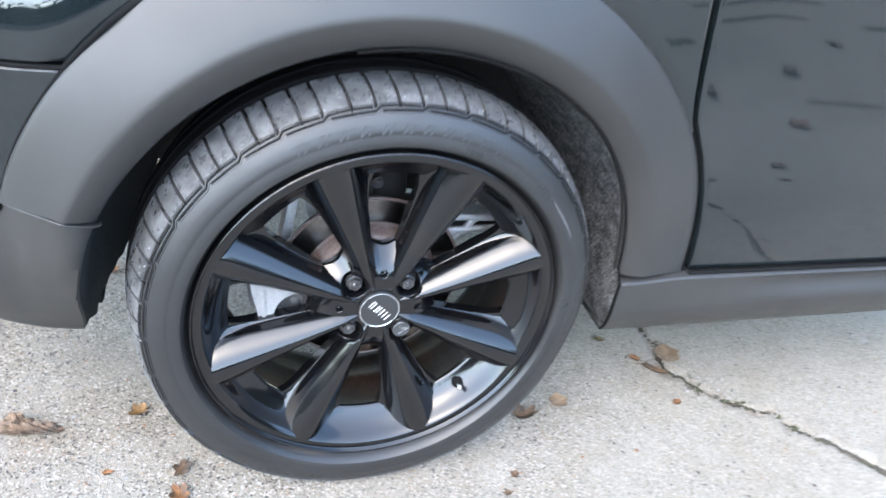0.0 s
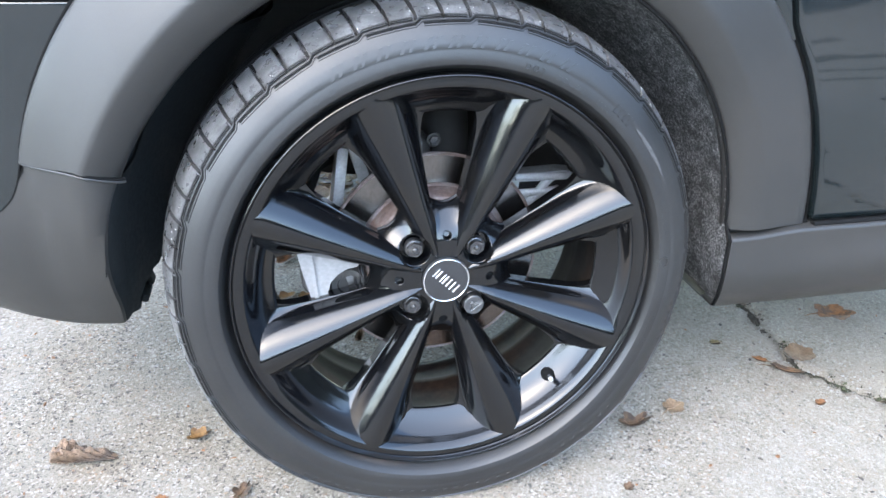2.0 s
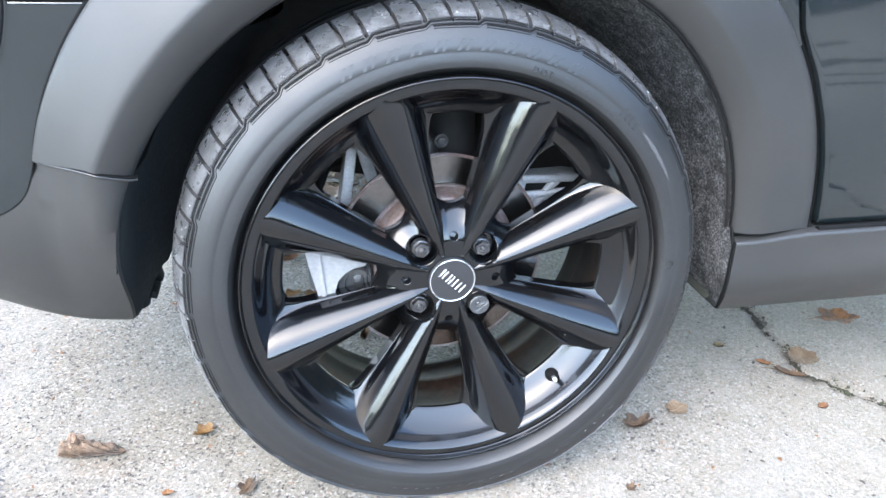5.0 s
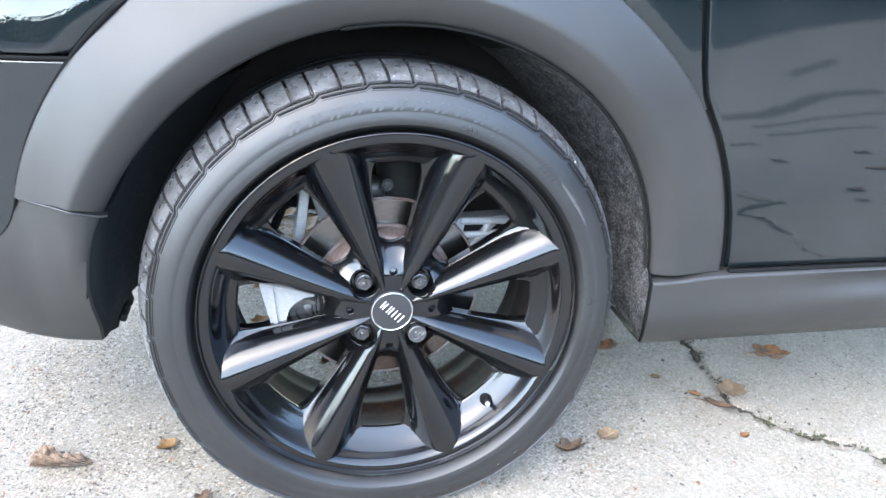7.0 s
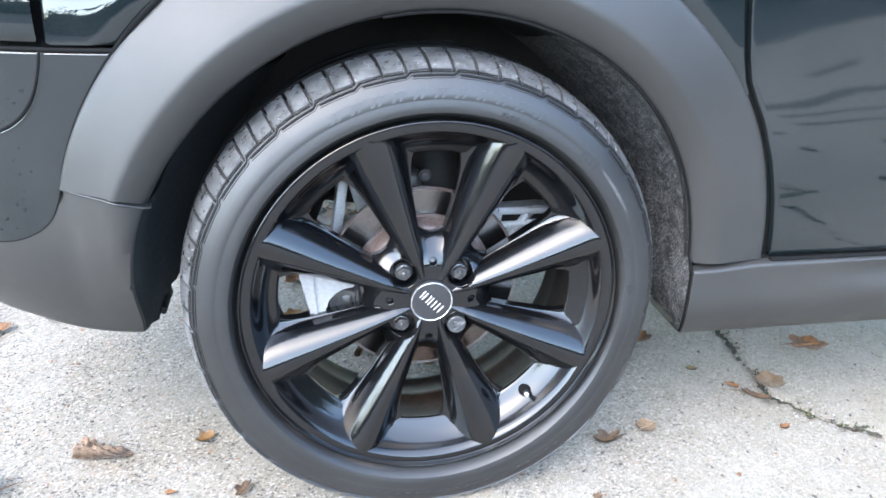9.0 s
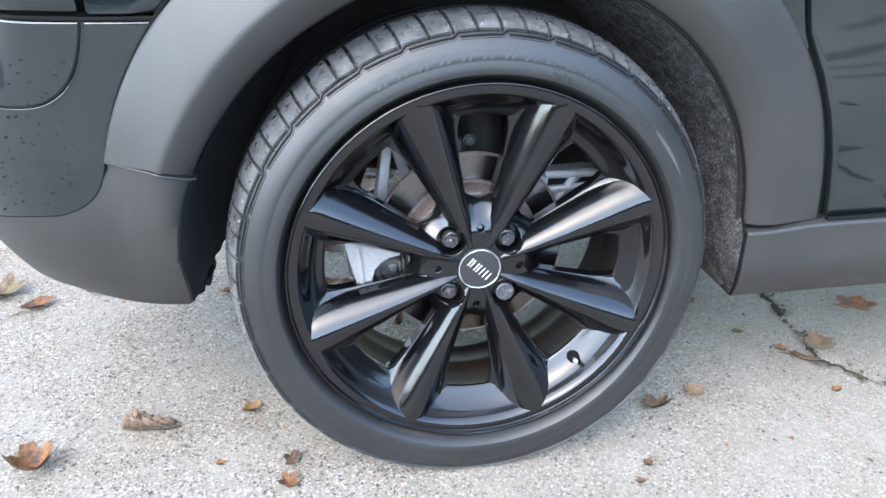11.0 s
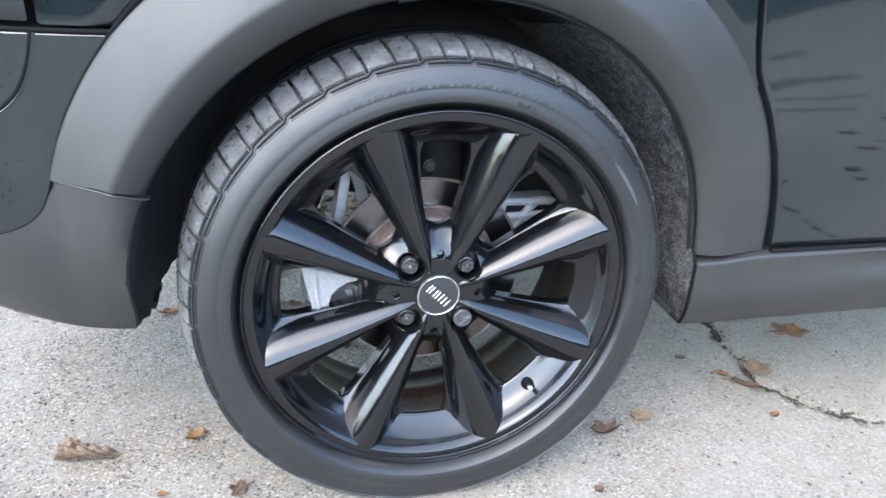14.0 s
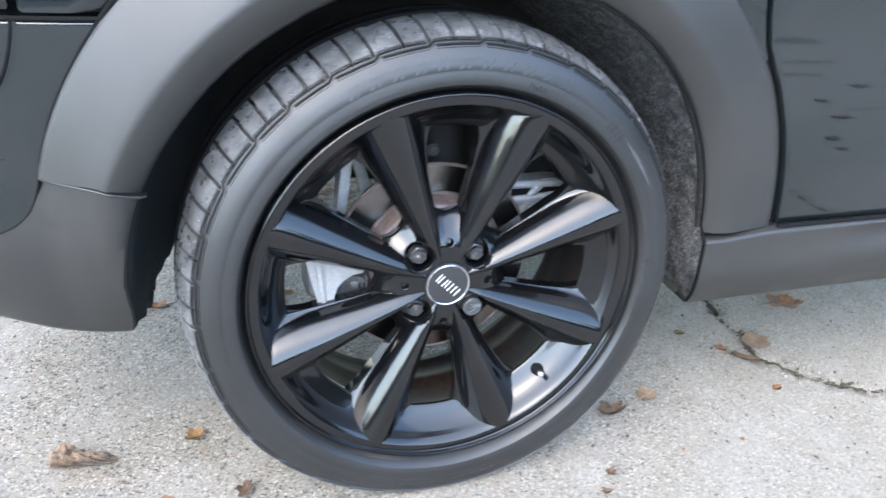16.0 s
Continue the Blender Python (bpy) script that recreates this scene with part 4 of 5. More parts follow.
lip_line = [flare(corner(phi_of(x), Z_BUMP)) + Vector((0, 0, joint_z(x) - Z_BUMP)) for x in [-0.3195 - 0.097 * k / 40 for k in range(41)]]
part("arch_joint", tube([p + Vector((0, 0.0014, 0.0006)) for p in lip_line], 0.0018, 8), BLACK, car, "dark joint between arch trim and bumper")
part("bumper_top_edge", tube([p + Vector((0, 0.0006, -0.0016)) for p in lip_line], 0.0016, 10), PLASTIC, car, "rounded top edge of the lower bumper")
# an added black bead gives the open gap its darkness
part("waist_bead", tube([corner(p, Z_WAIST + 0.001, -0.001 - bumper_lean(corner(p, 0.5).x, Z_WAIST)) for p in [phi_of(-0.330) + (2.0 - phi_of(-0.330)) * k / 60 for k in range(61)]], 0.0024, 10), BLACK, car, "black bead for the dark gap over the bumper top edge")


def rear_quarter():
    cols, rows, verts = 60, 24, []
    for j in range(cols):
        p = phi_of(-0.4100) + (2.2 - phi_of(-0.4100)) * j / (cols - 1)
        for k in range(rows):
            z = 0.6065 + (Z_TOP - 0.6065) * (k / (rows - 1)) ** 1.5
            roll = 0.004 * smooth01(1 - k / 1.5)
            verts.append(corner(p + (0.010 if k == 0 else 0), z, -roll + 0.004 - bumper_lean(corner(p, 0.5).x, Z_WAIST)))
    return verts, grid_faces(cols, rows)


part("tail_panel", rear_quarter(), PAINT, car, "gloss black tail panel beside the lamp", sharp=60)


def gap_x(z):
    return interp(z, [(0.31, 0.4705), (0.321, 0.4695), (0.36, 0.4640), (0.407, 0.4540), (0.46, 0.4385), (0.512, 0.4170), (0.54, 0.4010), (0.563, 0.3890), (0.59, 0.3820), (0.63, 0.3750), (0.689, 0.3660), (0.8, 0.352), (1.0, 0.335)])


def side_y(z):
    return 0.014 - 0.007 * math.exp(-((z - 0.44) / 0.13) ** 2) + 0.030 * max(0.0, z - 0.55) ** 2


def quarter_panel():
    """Between arch, waist and door: rays from the wheel centre to the panel's border."""
    verts, cols, rows = [], 120, 20
    a0, a1 = radians(33), math.pi - radians(38)
    for j in range(cols):
        a = a0 + (a1 - a0) * j / (cols - 1)
        c, s = math.cos(a), math.sin(a)
        r = 0.447
        while r < 1.2:
            x, z = r * c, HUB.z + r * s
            if x > gap_x(z) - 0.0035 or x < -0.405 or z > Z_TOP:
                break
            r += 0.0004
        for k in range(rows):
            rr = 0.447 + (max(r, 0.449) - 0.447) * k / (rows - 1)
            x, z = rr * c, HUB.z + rr * s
            y = side_y(z) if x > -0.2 else side_y(z) + (corner(phi_of(x), z).y - side_y(z)) * smooth01((-0.2 - x) / 0.14)
            y += 0.006 * smooth01(1 - (rr - 0.447) / 0.03)
            y = max(y, 0.006) + 0.085 * max(0.0, min(z, 0.70) - 0.612) * smooth01((-0.315 - x) / 0.05)
            verts.append((x, y + (0.006 if k == rows - 1 and z < Z_TOP - 0.01 else 0), max(z, Z_WAIST + 0.0065) if x < 0 else z))
    return verts, grid_faces(cols, rows)


part("quarter_panel", quarter_panel(), PAINT, car, "gloss black rear quarter panel", sharp=60)


def door():
    zs = [0.3226, 0.3232, 0.3250] + [0.335 + (Z_TOP - 0.335) * k / 70 for k in range(71)]
    xs_n, verts = 60, []
    for i, z in enumerate(zs):
        g = gap_x(z) + 0.0035
        xs = [g, g + 0.0004, g + 0.0012] + [g + 0.003 + (1.45 - g) * (k / xs_n) ** 1.3 for k in range(xs_n + 1)]
        for j, x in enumerate(xs):
            y = side_y(z) + 0.00022 * math.sin(x * 9 + z * 17) * smooth01((x - g) / 0.1) + 0.004 * (x - 0.5) ** 2
            y += (0.022, 0.0014, 0.0003)[j] if j < 3 else 0
            y += (0.022, 0.0025, 0.0006)[i] if i < 3 else 0
            verts.append((x, y, z))
    return verts, grid_faces(len(zs), len(xs))


part("door", door(), PAINT, car, "gloss black door with rippled reflections", sharp=60)
part("door_seal", joined(tube([(gap_x(z) , side_y(z) + 0.022, z) for z in [0.31 + 0.69 * k / 60 for k in range(61)]], 0.011, 8), tube([(0.44, 0.034, 0.327), (1.45, 0.036, 0.327)], 0.011, 8), tube([(0.472, 0.0085, 0.3186), (1.45, 0.0105, 0.3186)], 0.0042, 8)), BLACK, car, "black rubber door seal")

SILL = [(0.060, 0.3215), (0.016, 0.3182), (0.0030, 0.3183), (0.0002, 0.3178), (-0.0018, 0.3160), (-0.0019, 0.3130), (-0.0019, 0.3060), (-0.0019, 0.2980), (-0.0020, 0.2920), (-0.0023, 0.2850), (-0.0027, 0.2780), (-0.0030, 0.2710), (-0.0031, 0.2640), (-0.0027, 0.2560), (0.0005, 0.2430), (0.0080, 0.2250), (0.0200, 0.2090), (0.0265, 0.2010), (0.0300, 0.1975), (0.0370, 0.1950), (0.1500, 0.1930)]
SCOOP = [(0.256, 0.0), (0.264, -0.0024), (0.272, -0.0036), (0.278, -0.0024), (0.290, 0.0042), (0.298, 0.0070), (0.306, 0.0060), (0.312, 0.0025), (0.3165, 0.0)]


def sill_y(z):
    return interp(z, sorted((q, y) for y, q in SILL[1:-2]))


def sill_end(z):
    straight = 0.030 - 0.147 * (z - 0.1975)
    return 0.3625 + 0.075 * max(0.0, 0.314 - z) - 0.445 * (straight - sill_y(z))


def sill():
    verts, n = [], 40
    for i in range(n):
        u = (i / (n - 1)) ** 1.3
        for k, (y, z) in enumerate(SILL):
            x0 = sill_end(z)
            x = x0 + (1.45 - x0) * u
            dip = 0.0065 * smooth01((0.463 - x) / 0.09) * smooth01((z - 0.29) / 0.025)
            verts.append((x, y + interp(z, SCOOP) * smooth01((x - 0.50) / 0.24), z - dip))
    first = verts[:len(SILL)]
    verts = [(x + 0.001, y + 0.03, z) for x, y, z in first] + verts
    return verts, grid_faces(n + 1, len(SILL))


part("sill_trim", sill(), PLASTIC, car, "matt dark grey plastic sill trim", sharp=55)


def liner(a0, a1, y0, y1, r, rows, cols, rough, seed, drop=0.0):
    """The wheel-well lining; drop: how far it runs straight down below its first angle."""
    rng = random.Random(seed)
    verts = []
    steps = [("down", d) for d in np.linspace(drop, 0, max(2, int(drop / 0.006)), endpoint=False)] if drop else []
    steps += [("arc", a) for a in np.linspace(a0, a1, rows)]
    for kind, v in steps:
        for j in range(cols):
            y = (y1) * (j / (cols - 1)) ** 1.4
            rr = r + (lip_r(v) - R_IN if kind == "arc" else 0.0) + rng.uniform(-rough, rough) * (j > 0) - 0.030 * smooth01((y - 0.02) / 0.25)
            if kind == "arc":
                verts.append((rr * math.cos(v), y + (lip_y(v) + y0) * (1 - j / (cols - 1)), HUB.z + rr * math.sin(v)))
            else:
                z = HUB.z + rr * math.sin(a0) - v
                edge = smooth01(v / 0.02) * (sill_y(max(0.20, z)) + 0.004) + (1 - smooth01(v / 0.02)) * (lip_y(a0) + y0)
                x = sill_end(z) - 0.004 + (rr - r)
                verts.append((rr * math.cos(a0) + (x - rr * math.cos(a0)) * smooth01(v / 0.02), y + edge * (1 - j / (cols - 1)), z + 0.09 * y * smooth01(v / drop)))
    return verts, grid_faces(len(steps), cols)


part("wheel_well_liner", liner(radians(62), math.pi - radians(6), 0.006, 0.34, 0.3565, 80, 24, 0.0004, 1), LINER, car, "dark plastic wheel-well liner")
def rear_liner():
    """The well lining behind the bumper's edge, its torn lower border rising inwards."""
    rng = random.Random(6)
    cols, rows, verts = 26, 16, []
    for j in range(cols):
        y = 0.055 + 0.285 * (j / (cols - 1)) ** 1.2
        low = 0.246 + 0.40 * (y - 0.055) + rng.uniform(-0.004, 0.006)
        for k in range(rows):
            z = low + (0.55 - low) * k / (rows - 1)
            verts.append((well_x(z) + 0.002 + 0.07 * smooth01((y - 0.03) / 0.25), y, z))
    return verts, grid_faces(cols, rows)


part("rear_liner_back", moved(block((0.01, 0.30, 0.34), 0.003, 1), pose(-0.372, 0.205, 0.445)), LINER, car, "dark back of the wheel-well liner")
part("boot_side_wall", moved(block((0.012, 1.0, 0.50), 0.003, 1), pose(-0.42, 0.57, 0.61)), UNDER, car, "dark inner wall behind the wheel well")
part("rear_liner", rear_liner(), LINER, car, "dark wheel-well liner with a torn lower edge")
part("felt_liner", liner(radians(5), radians(63), 0.005, 0.34, 0.3550, 90, 60, 0.0010, 2, 0.110), FELT, car, "fuzzy grey dusty felt wheel-well liner", sharp=180)
edge_path = [((lip_r(radians(a)) + 0.0005) * math.cos(radians(a)), lip_y(radians(a)) + 0.0045, HUB.z + (lip_r(radians(a)) + 0.0005) * math.sin(radians(a))) for a in range(100, 4, -2)]
edge_path += [(sill_end(z) - 0.002, sill_y(z) + 0.0025, z) for z in (0.312, 0.305, 0.298, 0.290, 0.282, 0.274, 0.266, 0.258, 0.250, 0.242, 0.234, 0.226, 0.218, 0.210, 0.203)]
part("felt_edge", tube(edge_path, 0.0017, 8), BLACK, car, "black rolled liner edge")
part("sill_joint", tube([(0.362, 0.019, 0.3165), (0.42, 0.019, 0.3170), (0.47, 0.021, 0.3185)], 0.0048, 8), BLACK, car, "dark joint over the sill")
part("well_inner_wall", plate([(-0.40, 0.34), (-0.20, 0.318), (-0.11, 0.30), (0.40, 0.24), (0.36, 0.52), (0.20, 0.66), (-0.20, 0.66), (-0.36, 0.52)], 0.34, 0.36), UNDER, car, "dark inner wall of the wheel well")
part("floor_pan", moved(block((1.02, 1.25, 0.03), 0.008, 2), pose(0.92, 0.98, 0.330)), UNDER, car, "dark coated floor pan")
part("upper_body", joined(moved(block((2.05, 1.62, 0.03), 0.008, 2), pose(0.43, 0.86, Z_TOP + 0.01)), moved(block((2.0, 0.03, 0.50), 0.008, 2), pose(0.43, 1.66, 0.76)), moved(block((0.03, 1.6, 0.72), 0.008, 2), pose(1.44, 0.86, 0.66)), moved(block((0.03, 1.22, 0.64), 0.008, 2), pose(-0.60, 1.05, 0.69))), PAINT, car, "plain black closing panels of the car body")

def backing():
    """A dark inner skin behind the gaps between the rear panels."""
    cols, zs, verts = 40, (0.56, 0.7, Z_TOP), []
    for j in range(cols):
        p = phi_of(-0.310) + (2.2 - phi_of(-0.310)) * j / (cols - 1)
        verts += [corner(p, z, -0.022) for z in zs]
    return verts, grid_faces(cols, len(zs))


def low_backing():
    verts = []
    for j in range(40):
        p = phi_of(-0.372) + (2.2 - phi_of(-0.372)) * j / 39
        verts += [corner(p, z, -0.016) for z in (0.36, 0.41, 0.46, 0.57)]
    return verts, grid_faces(40, 4)


part("inner_skin", joined(backing(), low_backing()), BLACK, car, "black inner body skin")
def arch_seal():
    """A flat dark strip on the paint, following the outer edge of the arch trim."""
    verts = []
    for k in range(80):
        a = radians(97 + 60.5 * k / 79)
        outer = arch_section(a)[-2][0]
        for e, lift in ((-0.004, -0.004), (0.0, 0.0012), (0.0034, 0.0010), (0.0042, 0.0005), (0.0046, -0.004)):
            x, z = (outer + e) * math.cos(a), HUB.z + (outer + e) * math.sin(a)
            verts.append(corner(phi_of(x), z, lift))
    return verts, grid_faces(80, 5)


part("arch_seal", arch_seal(), BLACK, car, "flat dark strip round the arch trim", sharp=60)
lamp = part("tail_lamp", joined(*[moved(block((0.030, 0.012, 0.09), 0.005, 3), Matrix.Translation(corner(phi_of(-0.470) + 0.10 * k, 0.6655, 0.004)) @ Matrix.Rotation(-(phi_of(-0.470) + 0.10 * k), 4, "Z")) for k in range(4)]), RED, car, "red tail lamp lens")


def specks(count, seed):
    rng = random.Random(seed)
    out = []
    for _ in range(count):
        x = rng.uniform(-0.60, -0.44) if rng.random() < 0.8 else rng.uniform(-0.45, -0.38)
        z = rng.uniform(seam_z(x) + 0.010, 0.50) if rng.random() < 0.65 else rng.uniform(0.505, 0.56)
        if math.hypot(x, z - HUB.z) < R_OUT + 0.012:
            continue
        p = corner(phi_of(x), z, 0.0003 - bumper_lean(x, z))
        s = 0.0006 + 0.0018 * rng.random() ** 2.5
        n = 7
        ring = []
        nv = Vector((math.sin(phi_of(x)), -math.cos(phi_of(x)), 0))
        tv = Vector((math.cos(phi_of(x)), math.sin(phi_of(x)), 0))
        turn_ = rng.uniform(-0.7, 0.5)
        for k in range(n):
            a = 2 * math.pi * k / n
            q = s * rng.uniform(0.6, 1.3)
            u, v = 2.1 * q * math.cos(a), 0.8 * q * math.sin(a)
            u, v = u * math.cos(turn_) - v * math.sin(turn_), u * math.sin(turn_) + v * math.cos(turn_)
            ring.append(p + tv * u + Vector((0, 0, v)))
        out.append((ring + [p + nv * 0.00012], [(k, (k + 1) % n, n) for k in range(n)]))
    return joined(*out)


tagged(part("mud_specks", specks(150, 5), SPECK, bumper, "dried dark mud specks"), kind="stuff")


# ---- things on the ground ----
def leaf_mesh(name, mat, length, width, lobes, curl, seed):
    """A dry leaf: lobed outline, raised midrib, curled edges and a stalk."""
    rng = random.Random(seed)
    n = 48
    rings = (0.0, 0.35, 0.7, 1.0)
    out = []
    for k in range(n):
        a = 2 * math.pi * k / n
        x, y = 0.5 * length * math.cos(a), 0.5 * width * math.sin(a)
        f = 1 + lobes * (abs(math.sin(2.5 * a + 0.4)) - 0.6) + rng.uniform(-0.07, 0.07)
        out.append((x * f, y * f))
    fold, twist = rng.uniform(-0.5, 0.5), rng.uniform(-1, 1)
    verts = []
    for q in rings[1:]:
        for x, y in out:
            px, py = x * q, y * q
            z = curl * ((py / width * 2) ** 2 * 0.5 * width + (px / length * 2) ** 2 * 0.35 * length * (1 + fold)) + twist * curl * px * py / length * 2
            z += (rng.uniform(0, 0.0010) + 0.05 * width * abs(math.sin(90 * px + 3 * seed) * math.sin(110 * py + seed))) * q + 0.0015
            verts.append((px, py, z))
    verts.append((0, 0, 0.0012))
    faces = grid_faces(3, n, False, True) + [(k, (k + 1) % n, 3 * n) for k in range(n)]
    low = min(v[2] for v in verts)
    verts = [(x, y, z - low + 0.0004) for x, y, z in verts]
    thick = [(x, y, z + 0.0007) for x, y, z in verts]
    stalk = tube([(0.42 * length, 0, 0.0025), (0.62 * length, 0.03 * length, 0.0022), (0.85 * length, 0.1 * length, 0.0016)], [0.0011, 0.0008, 0.0006], 6)
    rib = tube([(-0.42 * length, 0, thick[n * 2 + n // 2][2]), (-0.2 * length, 0, thick[n // 2][2] + 0.0002), (0.0, 0, 0.0032 - low), (0.2 * length, 0, thick[0][2] + 0.0002), (0.42 * length, 0, thick[n * 2][2])], 0.0006, 5)
    return mesh_of(name, *joined((verts, faces), (thick, faces), rib), mat, 60), stalk


LEAF_OCHRE = material("ochre_brown_leaf", (0.16, 0.0853, 0.0267), 0.7, spots=(0.0799, 0.04, 0.016), spot_scale=60, spot_range=(0.45, 0.65), grain=0.25, grain_scale=300)
LEAVES = [
    (-0.603, 0.048, 0.056, 0.046, 0.35, 0.85, LEAF_ORANGE, 20, "curled lobed brown leaf lying on the concrete"),
    (-0.819, 0.549, 0.078, 0.056, 0.6, 0.45, LEAF_YELLOW, 200, "large yellow-green and brown lobed leaf on the concrete"),
    (-0.737, 0.494, 0.062, 0.030, 0.1, 0.5, LEAF_ORANGE, 215, "folded narrow orange-brown leaf on the concrete"),
    (-0.633, 0.541, 0.070, 0.028, 0.3, 0.5, LEAF_BROWN, 5, "curled brown leaf behind the bumper"),
    (-0.388, 0.496, 0.036, 0.020, 0.3, 0.3, LEAF_ORANGE, 10, "small orange leaf under the car"),
    (-0.193, 0.649, 0.040, 0.030, 0.3, 0.4, LEAF_ORANGE, 40, "small curled orange-brown leaf under the car"),
    (-0.192, 0.500, 0.034, 0.024, 0.4, 0.3, LEAF_OCHRE, 15, "torn ochre leaf lying under the car"),
    (-0.154, 0.494, 0.030, 0.020, 0.3, 0.3, LEAF_OCHRE, 160, "small ochre leaf fragment under the car"),
    (-0.072, 0.338, 0.062, 0.014, 0.1, 0.6, LEAF_BROWN, 74, "narrow dark brown leaf under the car"),
    (0.050, 0.290, 0.020, 0.012, 0.2, 0.3, LEAF_YELLOW, 30, "tiny yellow leaf fragment under the car"),
    (-0.100, 0.985, 0.090, 0.070, 0.4, 0.2, LEAF_TAN, 70, "large pale tan leaf under the car"),
    (-0.060, 1.075, 0.080, 0.070, 0.4, 0.2, LEAF_YELLOW, 130, "large yellow-brown leaf under the car"),
    (-0.150, 1.060, 0.080, 0.060, 0.4, 0.25, LEAF_OCHRE, 210, "lobed ochre leaf under the car"),
    (0.784, 0.266, 0.066, 0.050, 0.35, 0.12, LEAF_ORANGE, 170, "flat bright orange-brown leaf on the concrete"),
    (0.465, 0.325, 0.050, 0.034, 0.3, 0.2, LEAF_ORANGE, 30, "reddish brown leaf under the sill"),
    (0.640, 0.160, 0.050, 0.046, 0.15, 0.15, LEAF_TAN, 60, "pale tan leaf caught in the crack"),
    (0.590, 0.122, 0.050, 0.016, 0.1, 0.3, LEAF_BROWN, 140, "narrow brown leaf beside the crack"),
    (0.292, 0.045, 0.044, 0.026, 0.45, 0.5, LEAF_BROWN, 10, "small curled brown leaf beside the tyre"),
    (0.366, 0.068, 0.032, 0.030, 0.25, 0.25, LEAF_TAN, 200, "small pale brown leaf on the concrete"),
    (0.565, 0.158, 0.022, 0.014, 0.3, 0.2, LEAF_ORANGE, 320, "tiny orange leaf fragment on the concrete"),
    (0.517, 0.216, 0.018, 0.014, 0.2, 0.2, LEAF_YELLOW, 0, "tiny yellow leaf fragment on the concrete"),
    (0.590, 0.038, 0.018, 0.012, 0.2, 0.2, LEAF_ORANGE, 20, "tiny orange leaf fragment on the concrete"),
    (-0.317, 0.129, 0.026, 0.023, 0.4, 0.6, LEAF_OCHRE, 30, "small curled ochre leaf beside the tyre"),
    (-0.254, 0.011, 0.026, 0.020, 0.5, 0.3, LEAF_BROWN, 60, "small torn brown leaf on the concrete"),
    (-0.257, -0.034, 0.028, 0.024, 0.5, 0.4, LEAF_ORANGE, 100, "small reddish leaf on the concrete"),
    (-0.353, 0.019, 0.012, 0.010, 0.3, 0.2, LEAF_ORANGE, 0, "tiny reddish leaf fragment on the concrete"),
    (0.209, -0.102, 0.012, 0.010, 0.3, 0.2, LEAF_BROWN, 0, "tiny brown leaf fragment on the concrete"),
    (2.10, -1.55, 0.085, 0.06, 0.4, 0.3, LEAF_ORANGE, 20, "brown leaf on the open drive"),
    (1.67, -1.13, 0.075, 0.05, 0.3, 0.3, LEAF_BROWN, 150, "dark brown leaf on the open drive"),
    (1.86, -1.82, 0.09, 0.06, 0.4, 0.25, LEAF_BROWN, 80, "lobed brown leaf on the open drive"),
    (2.40, -2.00, 0.08, 0.07, 0.45, 0.3, LEAF_BROWN, 10, "lobed brown leaf on the open drive"),
    (1.57, -0.97, 0.04, 0.03, 0.3, 0.3, LEAF_BROWN, 240, "curled brown leaf on the open drive"),
    (2.60, -1.30, 0.08, 0.05, 0.3, 0.3, LEAF_ORANGE, 300, "orange-brown leaf on the open drive"),
    (3.00, -2.40, 0.09, 0.07, 0.4, 0.3, LEAF_BROWN, 45, "lobed brown leaf on the open drive"),
    (1.44, -1.54, 0.06, 0.05, 0.4, 0.4, LEAF_BROWN, 100, "curled brown leaf on the open drive"),
    (0.232, -0.071, 0.014, 0.012, 0.3, 0.2, LEAF_BROWN, 40, "tiny grey-brown leaf fragment on the concrete"),
]
for k, (x, y, l, w, lobes, curl, mat, turn_deg, label) in enumerate(LEAVES):
    blade, stalk = leaf_mesh("fallen_leaf", mat, l, w, lobes, curl, 30 + k)
    ob = new("fallen_leaf", blade)
    part("stalk", stalk, mat, ob)
    ob.matrix_world = pose(x, y, 0.0, 0, 0, turn_deg)
    tagged(ob, label, "leaf", "fallen leaves on the drive")


def rolled_leaf():
    """A dead leaf rolled into a cone, its thick end torn open."""
    rng = random.Random(3)
    rows, n, verts = 22, 24, []
    for i in range(rows):
        u = i / (rows - 1)
        x = -0.038 + 0.100 * u
        r = interp(u, [(0, 0.012), (0.15, 0.019), (0.35, 0.014), (0.8, 0.010), (1.0, 0.003)])
        for k in range(n):
            a = 2 * math.pi * k / n
            q = r * (1 + 0.26 * math.sin(3 * a + 5 * u) + 0.2 * math.sin(7 * a - 23 * u) + 0.12 * math.sin(31 * u) + rng.uniform(-0.12, 0.12))
            verts.append((x + 0.004 * math.sin(3 * a), q * math.cos(a) * 1.15, 0.0005 + max(0.0, 0.85 * q + 0.8 * q * math.sin(a))))
    return verts, grid_faces(rows, n, False, True) + [tuple(range(n))]


LEAF_ROLL = material("rolled_dead_leaf", (0.15, 0.095, 0.058), 0.8, spots=(0.055, 0.038, 0.027), spot_scale=34, spot_range=(0.42, 0.62), grain=0.35, grain_scale=260, bump=0.8, bump_scale=160, bump_far=0.003)
roll = part("rolled_leaf", rolled_leaf(), LEAF_ROLL, sharp=60)
roll.matrix_world = pose(-0.470, 0.113, 0.0, 0, 0, -8) @ Matrix.Diagonal((0.82, 0.72, 0.72, 1))
tagged(roll, "rolled dead brown leaf on the concrete", "leaf", "fallen leaves on the drive")


